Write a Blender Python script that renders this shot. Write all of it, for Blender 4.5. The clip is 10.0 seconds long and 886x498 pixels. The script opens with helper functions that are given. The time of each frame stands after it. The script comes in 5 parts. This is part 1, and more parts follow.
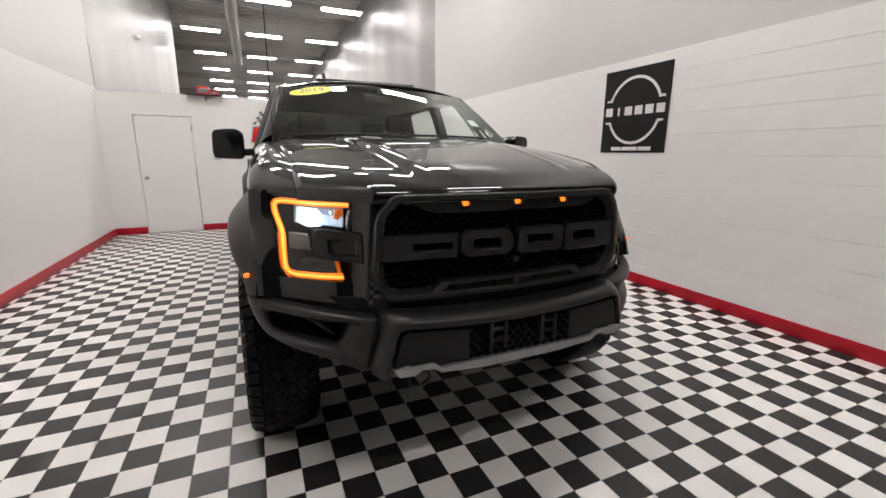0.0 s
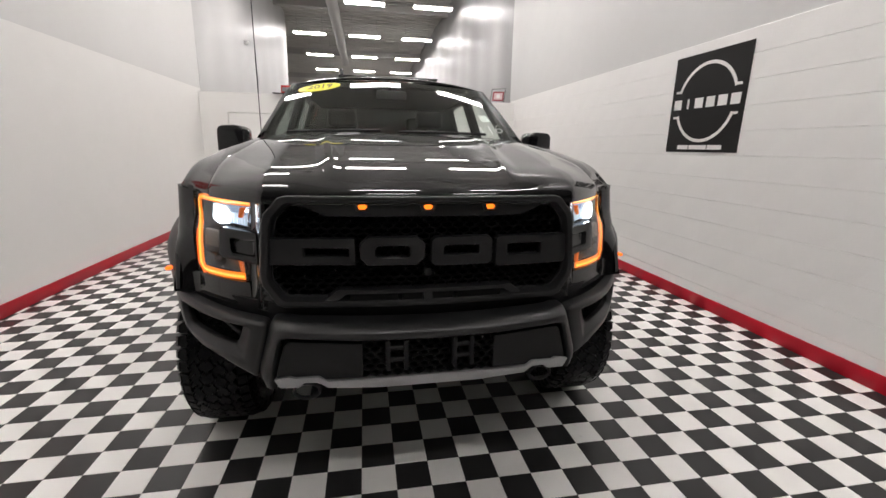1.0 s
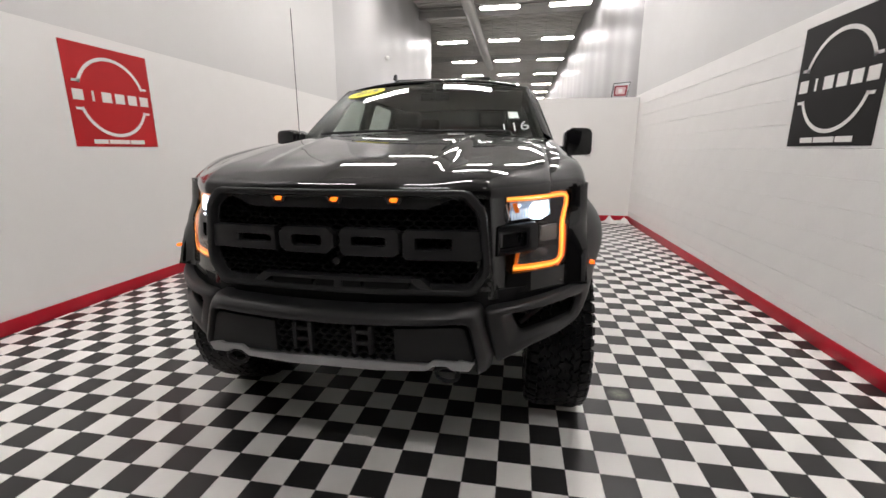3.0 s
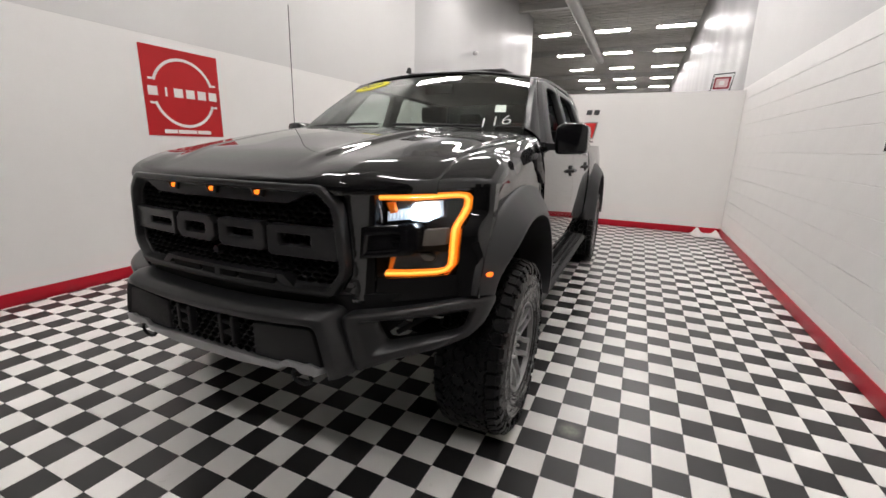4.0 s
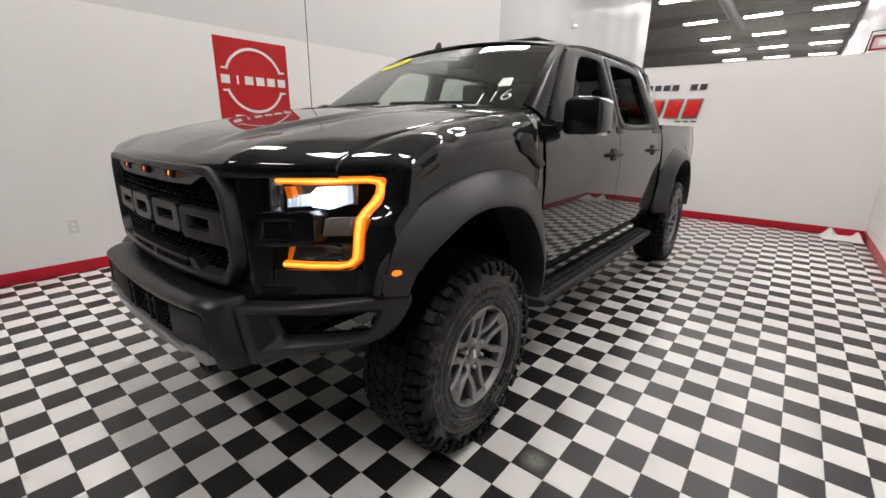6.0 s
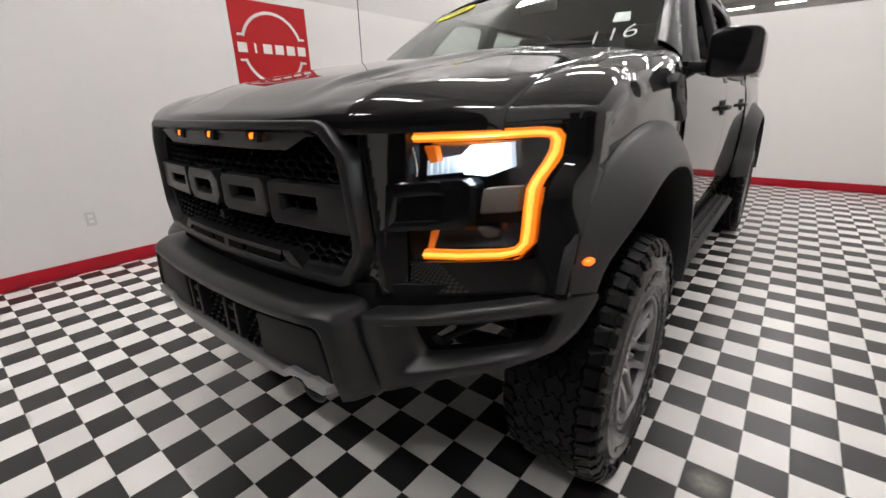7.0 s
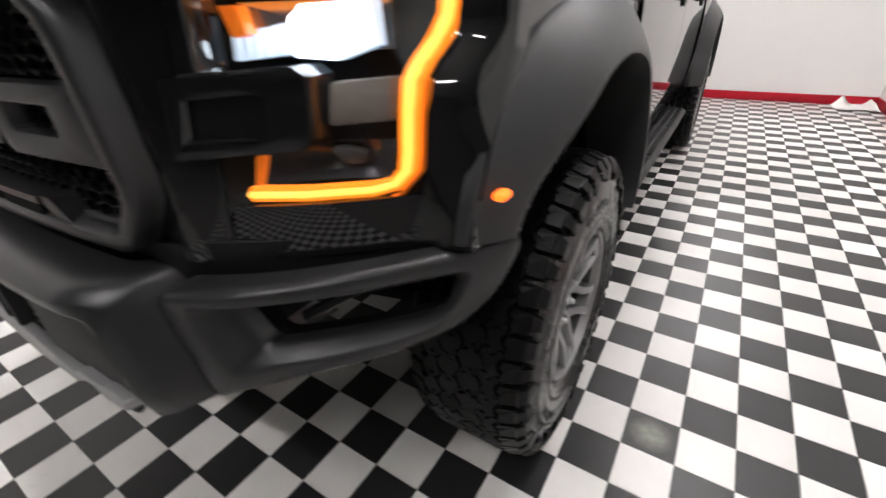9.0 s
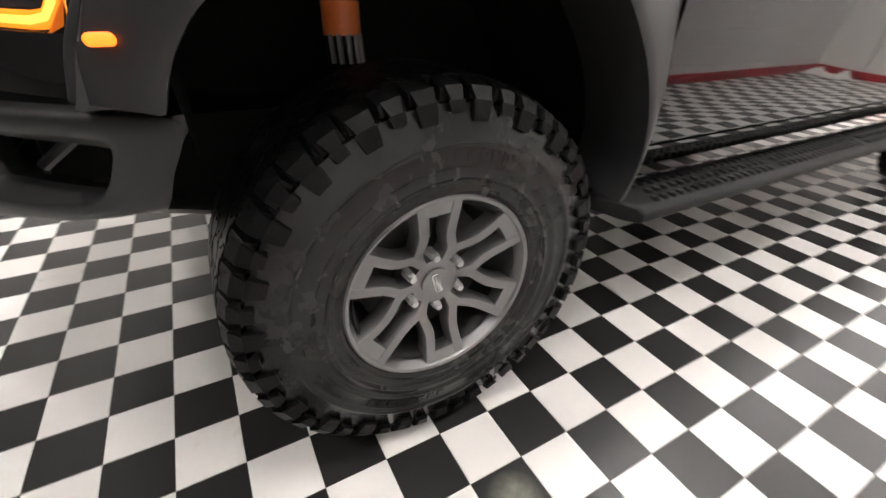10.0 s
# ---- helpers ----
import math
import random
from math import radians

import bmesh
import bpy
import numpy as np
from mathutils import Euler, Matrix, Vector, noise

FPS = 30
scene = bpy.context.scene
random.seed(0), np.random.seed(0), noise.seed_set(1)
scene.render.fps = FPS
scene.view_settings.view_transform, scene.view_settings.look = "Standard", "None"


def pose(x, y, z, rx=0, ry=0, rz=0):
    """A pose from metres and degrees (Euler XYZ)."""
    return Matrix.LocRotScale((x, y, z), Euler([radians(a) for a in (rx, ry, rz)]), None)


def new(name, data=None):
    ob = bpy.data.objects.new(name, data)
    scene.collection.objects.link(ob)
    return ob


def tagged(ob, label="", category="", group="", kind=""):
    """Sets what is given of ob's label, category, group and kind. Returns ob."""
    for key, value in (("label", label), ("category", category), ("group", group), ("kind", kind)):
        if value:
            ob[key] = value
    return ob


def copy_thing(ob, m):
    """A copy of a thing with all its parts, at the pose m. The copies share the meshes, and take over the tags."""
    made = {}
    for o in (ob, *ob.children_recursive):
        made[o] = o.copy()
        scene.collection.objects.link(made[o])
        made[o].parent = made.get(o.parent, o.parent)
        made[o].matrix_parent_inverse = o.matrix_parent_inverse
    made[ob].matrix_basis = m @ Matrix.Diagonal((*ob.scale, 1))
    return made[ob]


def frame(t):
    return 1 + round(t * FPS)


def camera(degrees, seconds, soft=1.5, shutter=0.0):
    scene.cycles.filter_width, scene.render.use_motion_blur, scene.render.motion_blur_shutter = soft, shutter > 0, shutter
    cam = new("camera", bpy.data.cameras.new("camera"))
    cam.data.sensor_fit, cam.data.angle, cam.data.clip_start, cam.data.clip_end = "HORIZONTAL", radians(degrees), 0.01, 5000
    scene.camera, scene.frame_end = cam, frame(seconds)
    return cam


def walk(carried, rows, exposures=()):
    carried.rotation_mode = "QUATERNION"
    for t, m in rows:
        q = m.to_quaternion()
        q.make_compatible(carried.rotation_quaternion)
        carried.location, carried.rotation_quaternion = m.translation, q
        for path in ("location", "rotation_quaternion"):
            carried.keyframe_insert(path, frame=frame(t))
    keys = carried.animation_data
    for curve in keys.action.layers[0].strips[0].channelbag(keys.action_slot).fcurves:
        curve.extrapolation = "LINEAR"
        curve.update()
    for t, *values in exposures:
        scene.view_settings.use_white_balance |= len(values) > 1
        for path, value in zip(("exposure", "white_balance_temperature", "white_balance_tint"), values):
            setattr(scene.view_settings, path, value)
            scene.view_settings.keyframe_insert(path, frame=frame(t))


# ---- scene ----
cam = camera(92.8, 10.0, soft=1.5, shutter=0.3)
# seconds, place in metres, turn in degrees
PATH = [
    (0, -1.161, -1.793, 1.422, 77.24, -0.38, -23.99),
    (0.5, -0.736, -1.817, 1.422, 77.00, -0.81, -16.28),
    (1, -0.410, -1.844, 1.442, 76.51, -1.00, -10.32),
    (1.5, -0.321, -1.817, 1.446, 76.27, -0.75, -5.93),
    (2, -0.283, -1.802, 1.433, 76.40, -0.38, -1.90),
    (2.5, 0.041, -1.865, 1.412, 76.69, -0.05, 3.12),
    (2.7, 0.226, -1.896, 1.422, 76.70, 0.06, 5.67),
    (3.8, 1.155, -1.571, 1.407, 76.42, -1.01, 21.69),
    (4, 1.305, -1.475, 1.418, 76.14, -1.33, 24.58),
    (4.5, 1.590, -1.191, 1.407, 75.52, -1.86, 31.05),
    (5, 1.796, -0.976, 1.418, 74.97, -2.07, 36.03),
    (5.2, 1.845, -0.914, 1.414, 74.93, -1.94, 37.51),
    (6.3, 1.681, -0.919, 1.399, 73.12, -0.26, 39.69),
    (6.5, 1.512, -0.932, 1.372, 72.52, 0.08, 40.02),
    (7, 1.158, -0.927, 1.302, 70.99, 1.50, 38.74),
    (7.5, 0.892, -0.833, 1.253, 68.35, 2.70, 37.22),
    (8, 0.773, -0.793, 1.250, 65.85, 2.92, 34.93),
    (8.5, 0.780, -0.761, 1.248, 63.71, 3.08, 32.58),
    (9, 1.094, -0.552, 1.186, 61.10, 1.85, 32.42),
    (9.5, 1.396, -0.217, 1.079, 58.77, -0.64, 39.64),
    (10, 1.515, 0.097, 1.001, 58.58, -1.85, 61.02),
]
walk(cam, [(t, pose(x, y, z, rx, ry, rz)) for t, x, y, z, rx, ry, rz in PATH],
     exposures=[(0.0, 0.08, 6500, 10), (7.0, 0.18, 6450, 10), (7.5, 0.36, 6400, 10), (8.0, 0.46, 6300, 10), (8.5, 0.58, 6200, 10), (9.0, 0.58, 6350, 10), (9.5, 0.62, 6600, 10), (10.0, 0.94, 6600, 10)])

# ---- sizes ----
TILE = 0.1524
X_LEFT, X_RIGHT, Y_BACK, Y_FRONT = -3.40, 2.73, 7.09, -2.4
Y_FRONT_R = -1.0       # the block wall is cut short out of view, for dark reflections
Y_HALL = -8.0
WALL_H = 2.44          # the lower walls of the bay
BACK_H = 2.385         # the wall behind the truck
ROOF_Z = 6.6           # the hall's ceiling
LAMP_Z = 5.9

# ---- world and lamps ----
world = bpy.data.worlds.new("world")
scene.world = world
world.use_nodes = True
world.node_tree.nodes["Background"].inputs[0].default_value = (0.02, 0.02, 0.022, 1)
LAMP_POWER = 50.0
# the row at -3.7 is unseen, added to brighten the floor in front
LAMP_ROWS = [-3.7, 0.55, 4.8, 9.05, 13.3, 17.6, 21.85, 26.1, 30.35, 34.6, 38.85]
LAMP_COLS = [-2.47, -0.27, 1.93]


# ---- materials ----
def mat(name, colour, rough=0.5, metal=0.0, coat=0.0, coat_rough=0.03, emit=None, power=0.0, trans=0.0, ior=1.45,
        vary=0.0, scale=8.0, bump=0.0, bump_scale=60.0, rough_vary=0.0, random=0.0, spec=0.5):
    m = bpy.data.materials.new(name)
    m.use_nodes = True
    nt = m.node_tree
    b = nt.nodes["Principled BSDF"]
    b.inputs["Base Color"].default_value = (*colour, 1)
    b.inputs["Roughness"].default_value = rough
    b.inputs["Metallic"].default_value = metal
    b.inputs["Coat Weight"].default_value = coat
    b.inputs["Coat Roughness"].default_value = coat_rough
    b.inputs["Transmission Weight"].default_value = trans
    b.inputs["IOR"].default_value = ior
    b.inputs["Specular IOR Level"].default_value = spec
    if emit:
        b.inputs["Emission Color"].default_value = (*emit, 1)
        b.inputs["Emission Strength"].default_value = power
    tc = nt.nodes.new("ShaderNodeTexCoord")
    if vary or rough_vary or random:
        n1 = nt.nodes.new("ShaderNodeTexNoise")
        n1.inputs["Scale"].default_value = scale
        n1.inputs["Detail"].default_value = 6
        n2 = nt.nodes.new("ShaderNodeTexNoise")
        n2.inputs["Scale"].default_value = scale * 0.13
        n2.inputs["Detail"].default_value = 3
        where = tc.outputs["Object"]
        if random:
            # each piece takes another stretch of the pattern
            info = nt.nodes.new("ShaderNodeObjectInfo")
            shift = nt.nodes.new("ShaderNodeVectorMath")
            shift.operation = "MULTIPLY_ADD"
            shift.inputs[1].default_value = (31, 17, 23)
            nt.links.new(info.outputs["Random"], shift.inputs[0])
            nt.links.new(tc.outputs["Object"], shift.inputs[2])
            where = shift.outputs[0]
        nt.links.new(where, n1.inputs["Vector"])
        nt.links.new(where, n2.inputs["Vector"])
        add = nt.nodes.new("ShaderNodeMath")
        add.operation = "ADD"
        nt.links.new(n1.outputs["Fac"], add.inputs[0])
        nt.links.new(n2.outputs["Fac"], add.inputs[1])
        last = add.outputs[0]
        if random:
            mul = nt.nodes.new("ShaderNodeMath")
            mul.operation = "MULTIPLY_ADD"
            mul.inputs[1].default_value = random
            nt.links.new(info.outputs["Random"], mul.inputs[0])
            nt.links.new(last, mul.inputs[2])
            last = mul.outputs[0]
        if vary or random:
            ramp = nt.nodes.new("ShaderNodeMapRange")
            ramp.inputs["From Min"].default_value = 0.5
            ramp.inputs["From Max"].default_value = 1.5
            ramp.inputs["To Min"].default_value = 1 - max(vary, 0.001)
            ramp.inputs["To Max"].default_value = 1 + max(vary, 0.001)
            nt.links.new(last, ramp.inputs["Value"])
            mix = nt.nodes.new("ShaderNodeVectorMath")
            mix.operation = "SCALE"
            mix.inputs[0].default_value = colour
            nt.links.new(ramp.outputs[0], mix.inputs["Scale"])
            nt.links.new(mix.outputs[0], b.inputs["Base Color"])
        if rough_vary:
            rr = nt.nodes.new("ShaderNodeMapRange")
            rr.inputs["From Min"].default_value = 0.6
            rr.inputs["From Max"].default_value = 1.4
            rr.inputs["To Min"].default_value = max(0.0, rough - rough_vary)
            rr.inputs["To Max"].default_value = rough + rough_vary
            nt.links.new(add.outputs[0], rr.inputs["Value"])
            nt.links.new(rr.outputs[0], b.inputs["Roughness"])
    if bump:
        n3 = nt.nodes.new("ShaderNodeTexNoise")
        n3.inputs["Scale"].default_value = bump_scale
        n3.inputs["Detail"].default_value = 4
        nt.links.new(tc.outputs["Object"], n3.inputs["Vector"])
        bp = nt.nodes.new("ShaderNodeBump")
        bp.inputs["Strength"].default_value = bump
        bp.inputs["Distance"].default_value = 0.01
        nt.links.new(n3.outputs["Fac"], bp.inputs["Height"])
        nt.links.new(bp.outputs[0], b.inputs["Normal"])
    return m


M_PAINT = mat("black_paint", (0.006, 0.006, 0.0065), 0.42, coat=1.0, coat_rough=0.02, spec=0.03)
M_PAINT.node_tree.nodes["Principled BSDF"].inputs["Coat IOR"].default_value = 1.57
M_SATIN = mat("satin_grey", (0.019, 0.0192, 0.020), 0.33, vary=0.1, scale=30, bump=0.03, bump_scale=300)
M_PLASTIC = mat("black_plastic", (0.007, 0.007, 0.0075), 0.5, vary=0.15, scale=40, bump=0.06, bump_scale=500)
M_FLARE = mat("flare_plastic", (0.022, 0.022, 0.023), 0.40, vary=0.08, scale=12, bump=0.03, bump_scale=400)
M_PAD = mat("textured_pad", (0.009, 0.009, 0.0095), 0.55, bump=0.2, bump_scale=700)
M_MESH = mat("mesh_plastic", (0.004, 0.004, 0.0042), 0.30, spec=0.3)
M_MIRROR = mat("mirror_shell", (0.006, 0.006, 0.007), 0.12)
M_MARKER = mat("marker_light", (0.8, 0.12, 0.01), 0.3, emit=(1.0, 0.15, 0.012), power=1.6)
# near black: shade of gaps and recesses put into the colour, also black underparts
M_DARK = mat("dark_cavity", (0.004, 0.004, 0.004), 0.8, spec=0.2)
M_RUBBER = mat("tyre_rubber", (0.013, 0.013, 0.0133), 0.24, spec=0.45, vary=0.12, scale=30, bump=0.06, bump_scale=120, rough_vary=0.1)
M_TREAD = mat("tread_rubber", (0.005, 0.005, 0.0052), 0.36, spec=0.16, vary=0.3, scale=18, bump=0.15, bump_scale=120, rough_vary=0.1)
M_STEP = mat("step_plastic", (0.02, 0.02, 0.021), 0.6, spec=0.35, bump=0.2, bump_scale=300)
M_LUG = mat("bright_lug_nut", (0.72, 0.72, 0.72), 0.25, metal=0.35)
M_RIM = mat("grey_alloy", (0.25, 0.249, 0.252), 0.34, metal=0.75, vary=0.06, scale=30)
M_CHROME = mat("chrome", (0.75, 0.75, 0.76), 0.12, metal=1.0)
M_STEEL = mat("brushed_steel", (0.35, 0.35, 0.35), 0.35, metal=0.9, vary=0.15, scale=30)
M_SKID = mat("skid_aluminium", (0.42, 0.42, 0.425), 0.42, metal=0.4, vary=0.12, scale=14, bump=0.05, bump_scale=80)
M_LENS = mat("lamp_lens", (1, 1, 1), 0.03, trans=1.0, ior=1.35)
M_WINDSHIELD = mat("windshield_glass", (0.72, 0.80, 0.755), 0.0, trans=1.0, ior=1.4)
M_SIDE_GLASS = mat("side_glass", (0.72, 0.77, 0.75), 0.0, trans=1.0, ior=1.45)
M_TINT = mat("tinted_glass", (0.03, 0.035, 0.035), 0.0, trans=1.0, ior=1.3)
M_AMBER = mat("amber_light", (0.8, 0.25, 0.02), 0.3, emit=(1.0, 0.46, 0.07), power=1.35)
M_AMBER_EDGE = mat("amber_edge", (0.8, 0.18, 0.01), 0.3, emit=(1.0, 0.25, 0.012), power=0.85)
# no lamp itself: the light on the bowl is put in as emission
M_BOWL_GLOW = mat("glow_bowl", (0.7, 0.8, 0.9), 0.2, emit=(0.70, 0.86, 1.0), power=0.4)
M_BEZEL = mat("lamp_bezel", (0.006, 0.006, 0.007), 0.16)
# halo round the lamp, its spilled light put in as emission
M_HALO_GLOW = mat("glow_halo", (0.6, 0.7, 0.8), 0.2, emit=(0.66, 0.84, 1.0), power=0.55)
# shade between the spokes, put into the colour of a lining
M_RIM_SHADE = mat("rim_shade_black", (0.02, 0.02, 0.021), 0.5)
M_BRAKE = mat("brake_iron", (0.07, 0.068, 0.065), 0.5, metal=0.6, vary=0.2, scale=30)
M_BOWL_DARK = mat("smoked_bowl", (0.02, 0.02, 0.022), 0.15)
M_AMBER_DEEP = mat("orange_light", (0.8, 0.15, 0.01), 0.3, emit=(1.0, 0.20, 0.016), power=1.7)
# orange reflectors and trim; the light they throw back is put in as emission
M_AMBER_DIM = mat("amber_reflector_glow", (0.75, 0.18, 0.01), 0.35, emit=(1.0, 0.2, 0.01), power=0.25)
M_LED = mat("white_led", (0.9, 0.95, 1.0), 0.2, emit=(0.82, 0.92, 1.0), power=16.0)
M_REFLECT = mat("lamp_reflector", (0.55, 0.6, 0.66), 0.16, metal=0.9)
M_BEIGE = mat("frosted_lens", (0.11, 0.094, 0.08), 0.35, vary=0.2, scale=60)
M_WHITE_TILE = mat("white_tile", (0.78, 0.765, 0.74), 0.30, vary=0.04, scale=9, rough_vary=0.03, bump=0.010, bump_scale=25, random=0.5)
M_BLACK_TILE = mat("black_tile", (0.020, 0.0195, 0.0195), 0.31, vary=0.06, scale=14, rough_vary=0.012, bump=0.006, bump_scale=25, random=0.5)
M_STAINED_TILE = mat("stained_tile", (0.020, 0.0195, 0.0195), 0.35)


def add_stain(m):
    """A pale dried blot in the middle of a tile."""
    nt = m.node_tree
    tc = nt.nodes.new("ShaderNodeTexCoord")
    ns = nt.nodes.new("ShaderNodeTexNoise")
    ns.inputs["Scale"].default_value = 38
    ns.inputs["Detail"].default_value = 6
    ln = nt.nodes.new("ShaderNodeVectorMath")
    ln.operation = "LENGTH"
    mr = nt.nodes.new("ShaderNodeMapRange")
    mr.inputs["From Min"].default_value, mr.inputs["From Max"].default_value = 0.02, 0.07
    mr.inputs["To Min"].default_value, mr.inputs["To Max"].default_value = 1.0, 0.0
    mu = nt.nodes.new("ShaderNodeMath")
    mu.operation = "MULTIPLY"
    mx = nt.nodes.new("ShaderNodeMix")
    mx.data_type = "RGBA"
    mx.inputs[6].default_value, mx.inputs[7].default_value = (0.020, 0.0195, 0.0195, 1), (0.30, 0.31, 0.25, 1)
    nt.links.new(tc.outputs["Object"], ns.inputs["Vector"])
    nt.links.new(tc.outputs["Object"], ln.inputs[0])
    nt.links.new(ln.outputs["Value"], mr.inputs["Value"])
    nt.links.new(mr.outputs[0], mu.inputs[0])
    nt.links.new(ns.outputs["Fac"], mu.inputs[1])
    nt.links.new(mu.outputs[0], mx.inputs[0])
    nt.links.new(mx.outputs[2], nt.nodes["Principled BSDF"].inputs["Base Color"])


add_stain(M_STAINED_TILE)
M_GROUT = mat("tile_joint", (0.22, 0.21, 0.2), 0.8)
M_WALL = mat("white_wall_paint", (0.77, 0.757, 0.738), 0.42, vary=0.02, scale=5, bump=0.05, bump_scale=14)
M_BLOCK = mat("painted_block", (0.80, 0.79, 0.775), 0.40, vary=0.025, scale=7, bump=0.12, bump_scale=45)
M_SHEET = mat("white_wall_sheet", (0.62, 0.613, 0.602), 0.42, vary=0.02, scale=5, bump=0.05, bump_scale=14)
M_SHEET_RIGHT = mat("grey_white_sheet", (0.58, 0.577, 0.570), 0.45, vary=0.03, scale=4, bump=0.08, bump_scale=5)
# far right sheeting: shade put into the colour against glare of close lamps
M_SHEET_FAR_DIM = mat("dimmed_grey_sheet", (0.24, 0.238, 0.235), 0.4, vary=0.05, scale=3, bump=0.12, bump_scale=2.2)
M_PILLAR = mat("black_pillar", (0.006, 0.006, 0.0065), 0.22, spec=0.12)
# far left sheeting, darkened in colour to hold down the lamp light
M_SHEET_GLOSS_DIM = mat("glossy_dimmed_panel", (0.46, 0.458, 0.454), 0.42, vary=0.02, scale=3, bump=0.12, bump_scale=2.2)
# grey of the unseen walls, kept dark so the truck reflects little
M_HALL_UNSEEN = mat("unseen_hall_grey", (0.2, 0.195, 0.19), 0.6, vary=0.05, scale=3)
M_RED = mat("red_baseboard", (0.42, 0.004, 0.018), 0.35, vary=0.1, scale=8)
M_POSTER_RED = mat("red_poster", (0.45, 0.017, 0.020), 0.5, vary=0.03, scale=5, spec=0.25)
M_POSTER_BLACK = mat("black_poster", (0.012, 0.011, 0.011), 0.55, vary=0.1, scale=5, spec=0.2)
M_POSTER_WHITE = mat("white_print", (0.78, 0.76, 0.74), 0.45)
M_LETTER_DARK = mat("dark_letter", (0.05, 0.05, 0.055), 0.5)
M_LETTER_RED = mat("red_letter", (0.55, 0.02, 0.018), 0.35, vary=0.15, scale=9)
M_DECK = mat("ceiling_deck", (0.56, 0.545, 0.515), 0.6, vary=0.18, scale=2)
M_BEAM = mat("ceiling_steel", (0.42, 0.41, 0.39), 0.55, vary=0.1, scale=3)
M_TUBE = mat("lamp_tubes", (1, 1, 1), 0.4, emit=(1.0, 0.955, 0.935), power=LAMP_POWER)
M_TRIM_WHITE = mat("white_enamel", (0.62, 0.61, 0.60), 0.35)
M_SIGN_YELLOW = mat("yellow_sticker", (0.75, 0.68, 0.01), 0.4)
M_SEAT = mat("seat_leather", (0.02, 0.02, 0.02), 0.45, vary=0.15, scale=20)
M_CHALK = mat("window_marker", (0.62, 0.66, 0.64), 0.6)
M_PAPER = mat("white_paper", (0.78, 0.77, 0.75), 0.5)
M_ORANGE = mat("orange_label", (0.7, 0.16, 0.03), 0.4)


# ---- mesh helpers ----
def finish(bm, name, material, smooth=35):
    me = bpy.data.meshes.new(name)
    bmesh.ops.recalc_face_normals(bm, faces=bm.faces)
    bm.to_mesh(me)
    bm.free()
    mats = material if isinstance(material, (list, tuple)) else [material]
    for one in mats:
        me.materials.append(one)
    if smooth:
        for p in me.polygons:
            p.use_smooth = True
        me.set_sharp_from_angle(angle=radians(smooth))
    return me


def part(name, bm, material, parent=None, label="", smooth=35):
    ob = new(name, finish(bm, name, material, smooth))
    if parent:
        ob.parent = parent
    if label:
        ob["label"] = label
    return ob


def thing(name, label, category, place=(0, 0, 0), rz=0, group="", kind=""):
    ob = new(name)
    ob.matrix_basis = pose(*place, 0, 0, rz)
    return tagged(ob, label, category, group, kind)


def box(bm, lo, hi, bevel=0.0, seg=2):
    lo, hi = Vector(lo), Vector(hi)
    r = bmesh.ops.create_cube(bm, size=1.0)
    vs = r["verts"]
    for v in vs:
        v.co = Vector([(lo[i] + hi[i]) / 2 + v.co[i] * (hi[i] - lo[i]) for i in range(3)])
    if bevel:
        es = {e for v in vs for e in v.link_edges}
        bmesh.ops.bevel(bm, geom=list(es), offset=bevel, segments=seg, affect="EDGES", profile=0.5)
    return bm


def nb():
    return bmesh.new()


def prism(bm, front, back, bevel=0.0):
    """A solid between two outlines with the same number of corners."""
    a = [bm.verts.new(p) for p in front]
    b = [bm.verts.new(p) for p in back]
    n = len(a)
    fs = [bm.faces.new(a), bm.faces.new(b[::-1])]
    for i in range(n):
        fs.append(bm.faces.new((a[i], b[i], b[(i + 1) % n], a[(i + 1) % n])))
    if bevel:
        bmesh.ops.recalc_face_normals(bm, faces=fs)
        es = {e for f in fs for e in f.edges}
        bmesh.ops.bevel(bm, geom=list(es), offset=bevel, segments=2, affect="EDGES", profile=0.5)
    return bm


def ring(bm, outer, inner, outer_back, inner_back):
    """A closed frame between an outer and an inner outline, with depth."""
    o, i, ob_, ib = ([bm.verts.new(p) for p in some] for some in (outer, inner, outer_back, inner_back))
    n = len(o)
    for k in range(n):
        j = (k + 1) % n
        bm.faces.new((o[k], o[j], i[j], i[k]))
        bm.faces.new((ob_[k], ob_[j], o[j], o[k]))
        bm.faces.new((i[k], i[j], ib[j], ib[k]))
        bm.faces.new((ib[k], ib[j], ob_[j], ob_[k]))
    return bm


def grid(bm, fn, us, vs, thick=None):
    """A surface fn(u, v), with an even thickness along the vector thick."""
    top = [[bm.verts.new(fn(u, v)) for v in vs] for u in us]
    for i in range(len(us) - 1):
        for j in range(len(vs) - 1):
            bm.faces.new((top[i][j], top[i + 1][j], top[i + 1][j + 1], top[i][j + 1]))
    if thick:
        d = Vector(thick)
        low = [[bm.verts.new(v.co + d) for v in row] for row in top]
        n, m = len(us), len(vs)
        for i in range(n - 1):
            for j in range(m - 1):
                bm.faces.new((low[i][j], low[i][j + 1], low[i + 1][j + 1], low[i + 1][j]))
        for i in range(n - 1):
            bm.faces.new((top[i][0], low[i][0], low[i + 1][0], top[i + 1][0]))
            bm.faces.new((top[i + 1][m - 1], low[i + 1][m - 1], low[i][m - 1], top[i][m - 1]))
        for j in range(m - 1):
            bm.faces.new((top[0][j + 1], low[0][j + 1], low[0][j], top[0][j]))
            bm.faces.new((top[n - 1][j], low[n - 1][j], low[n - 1][j + 1], top[n - 1][j + 1]))
    return bm


def lin(a, b, n):
    return [a + (b - a) * i / n for i in range(n + 1)]


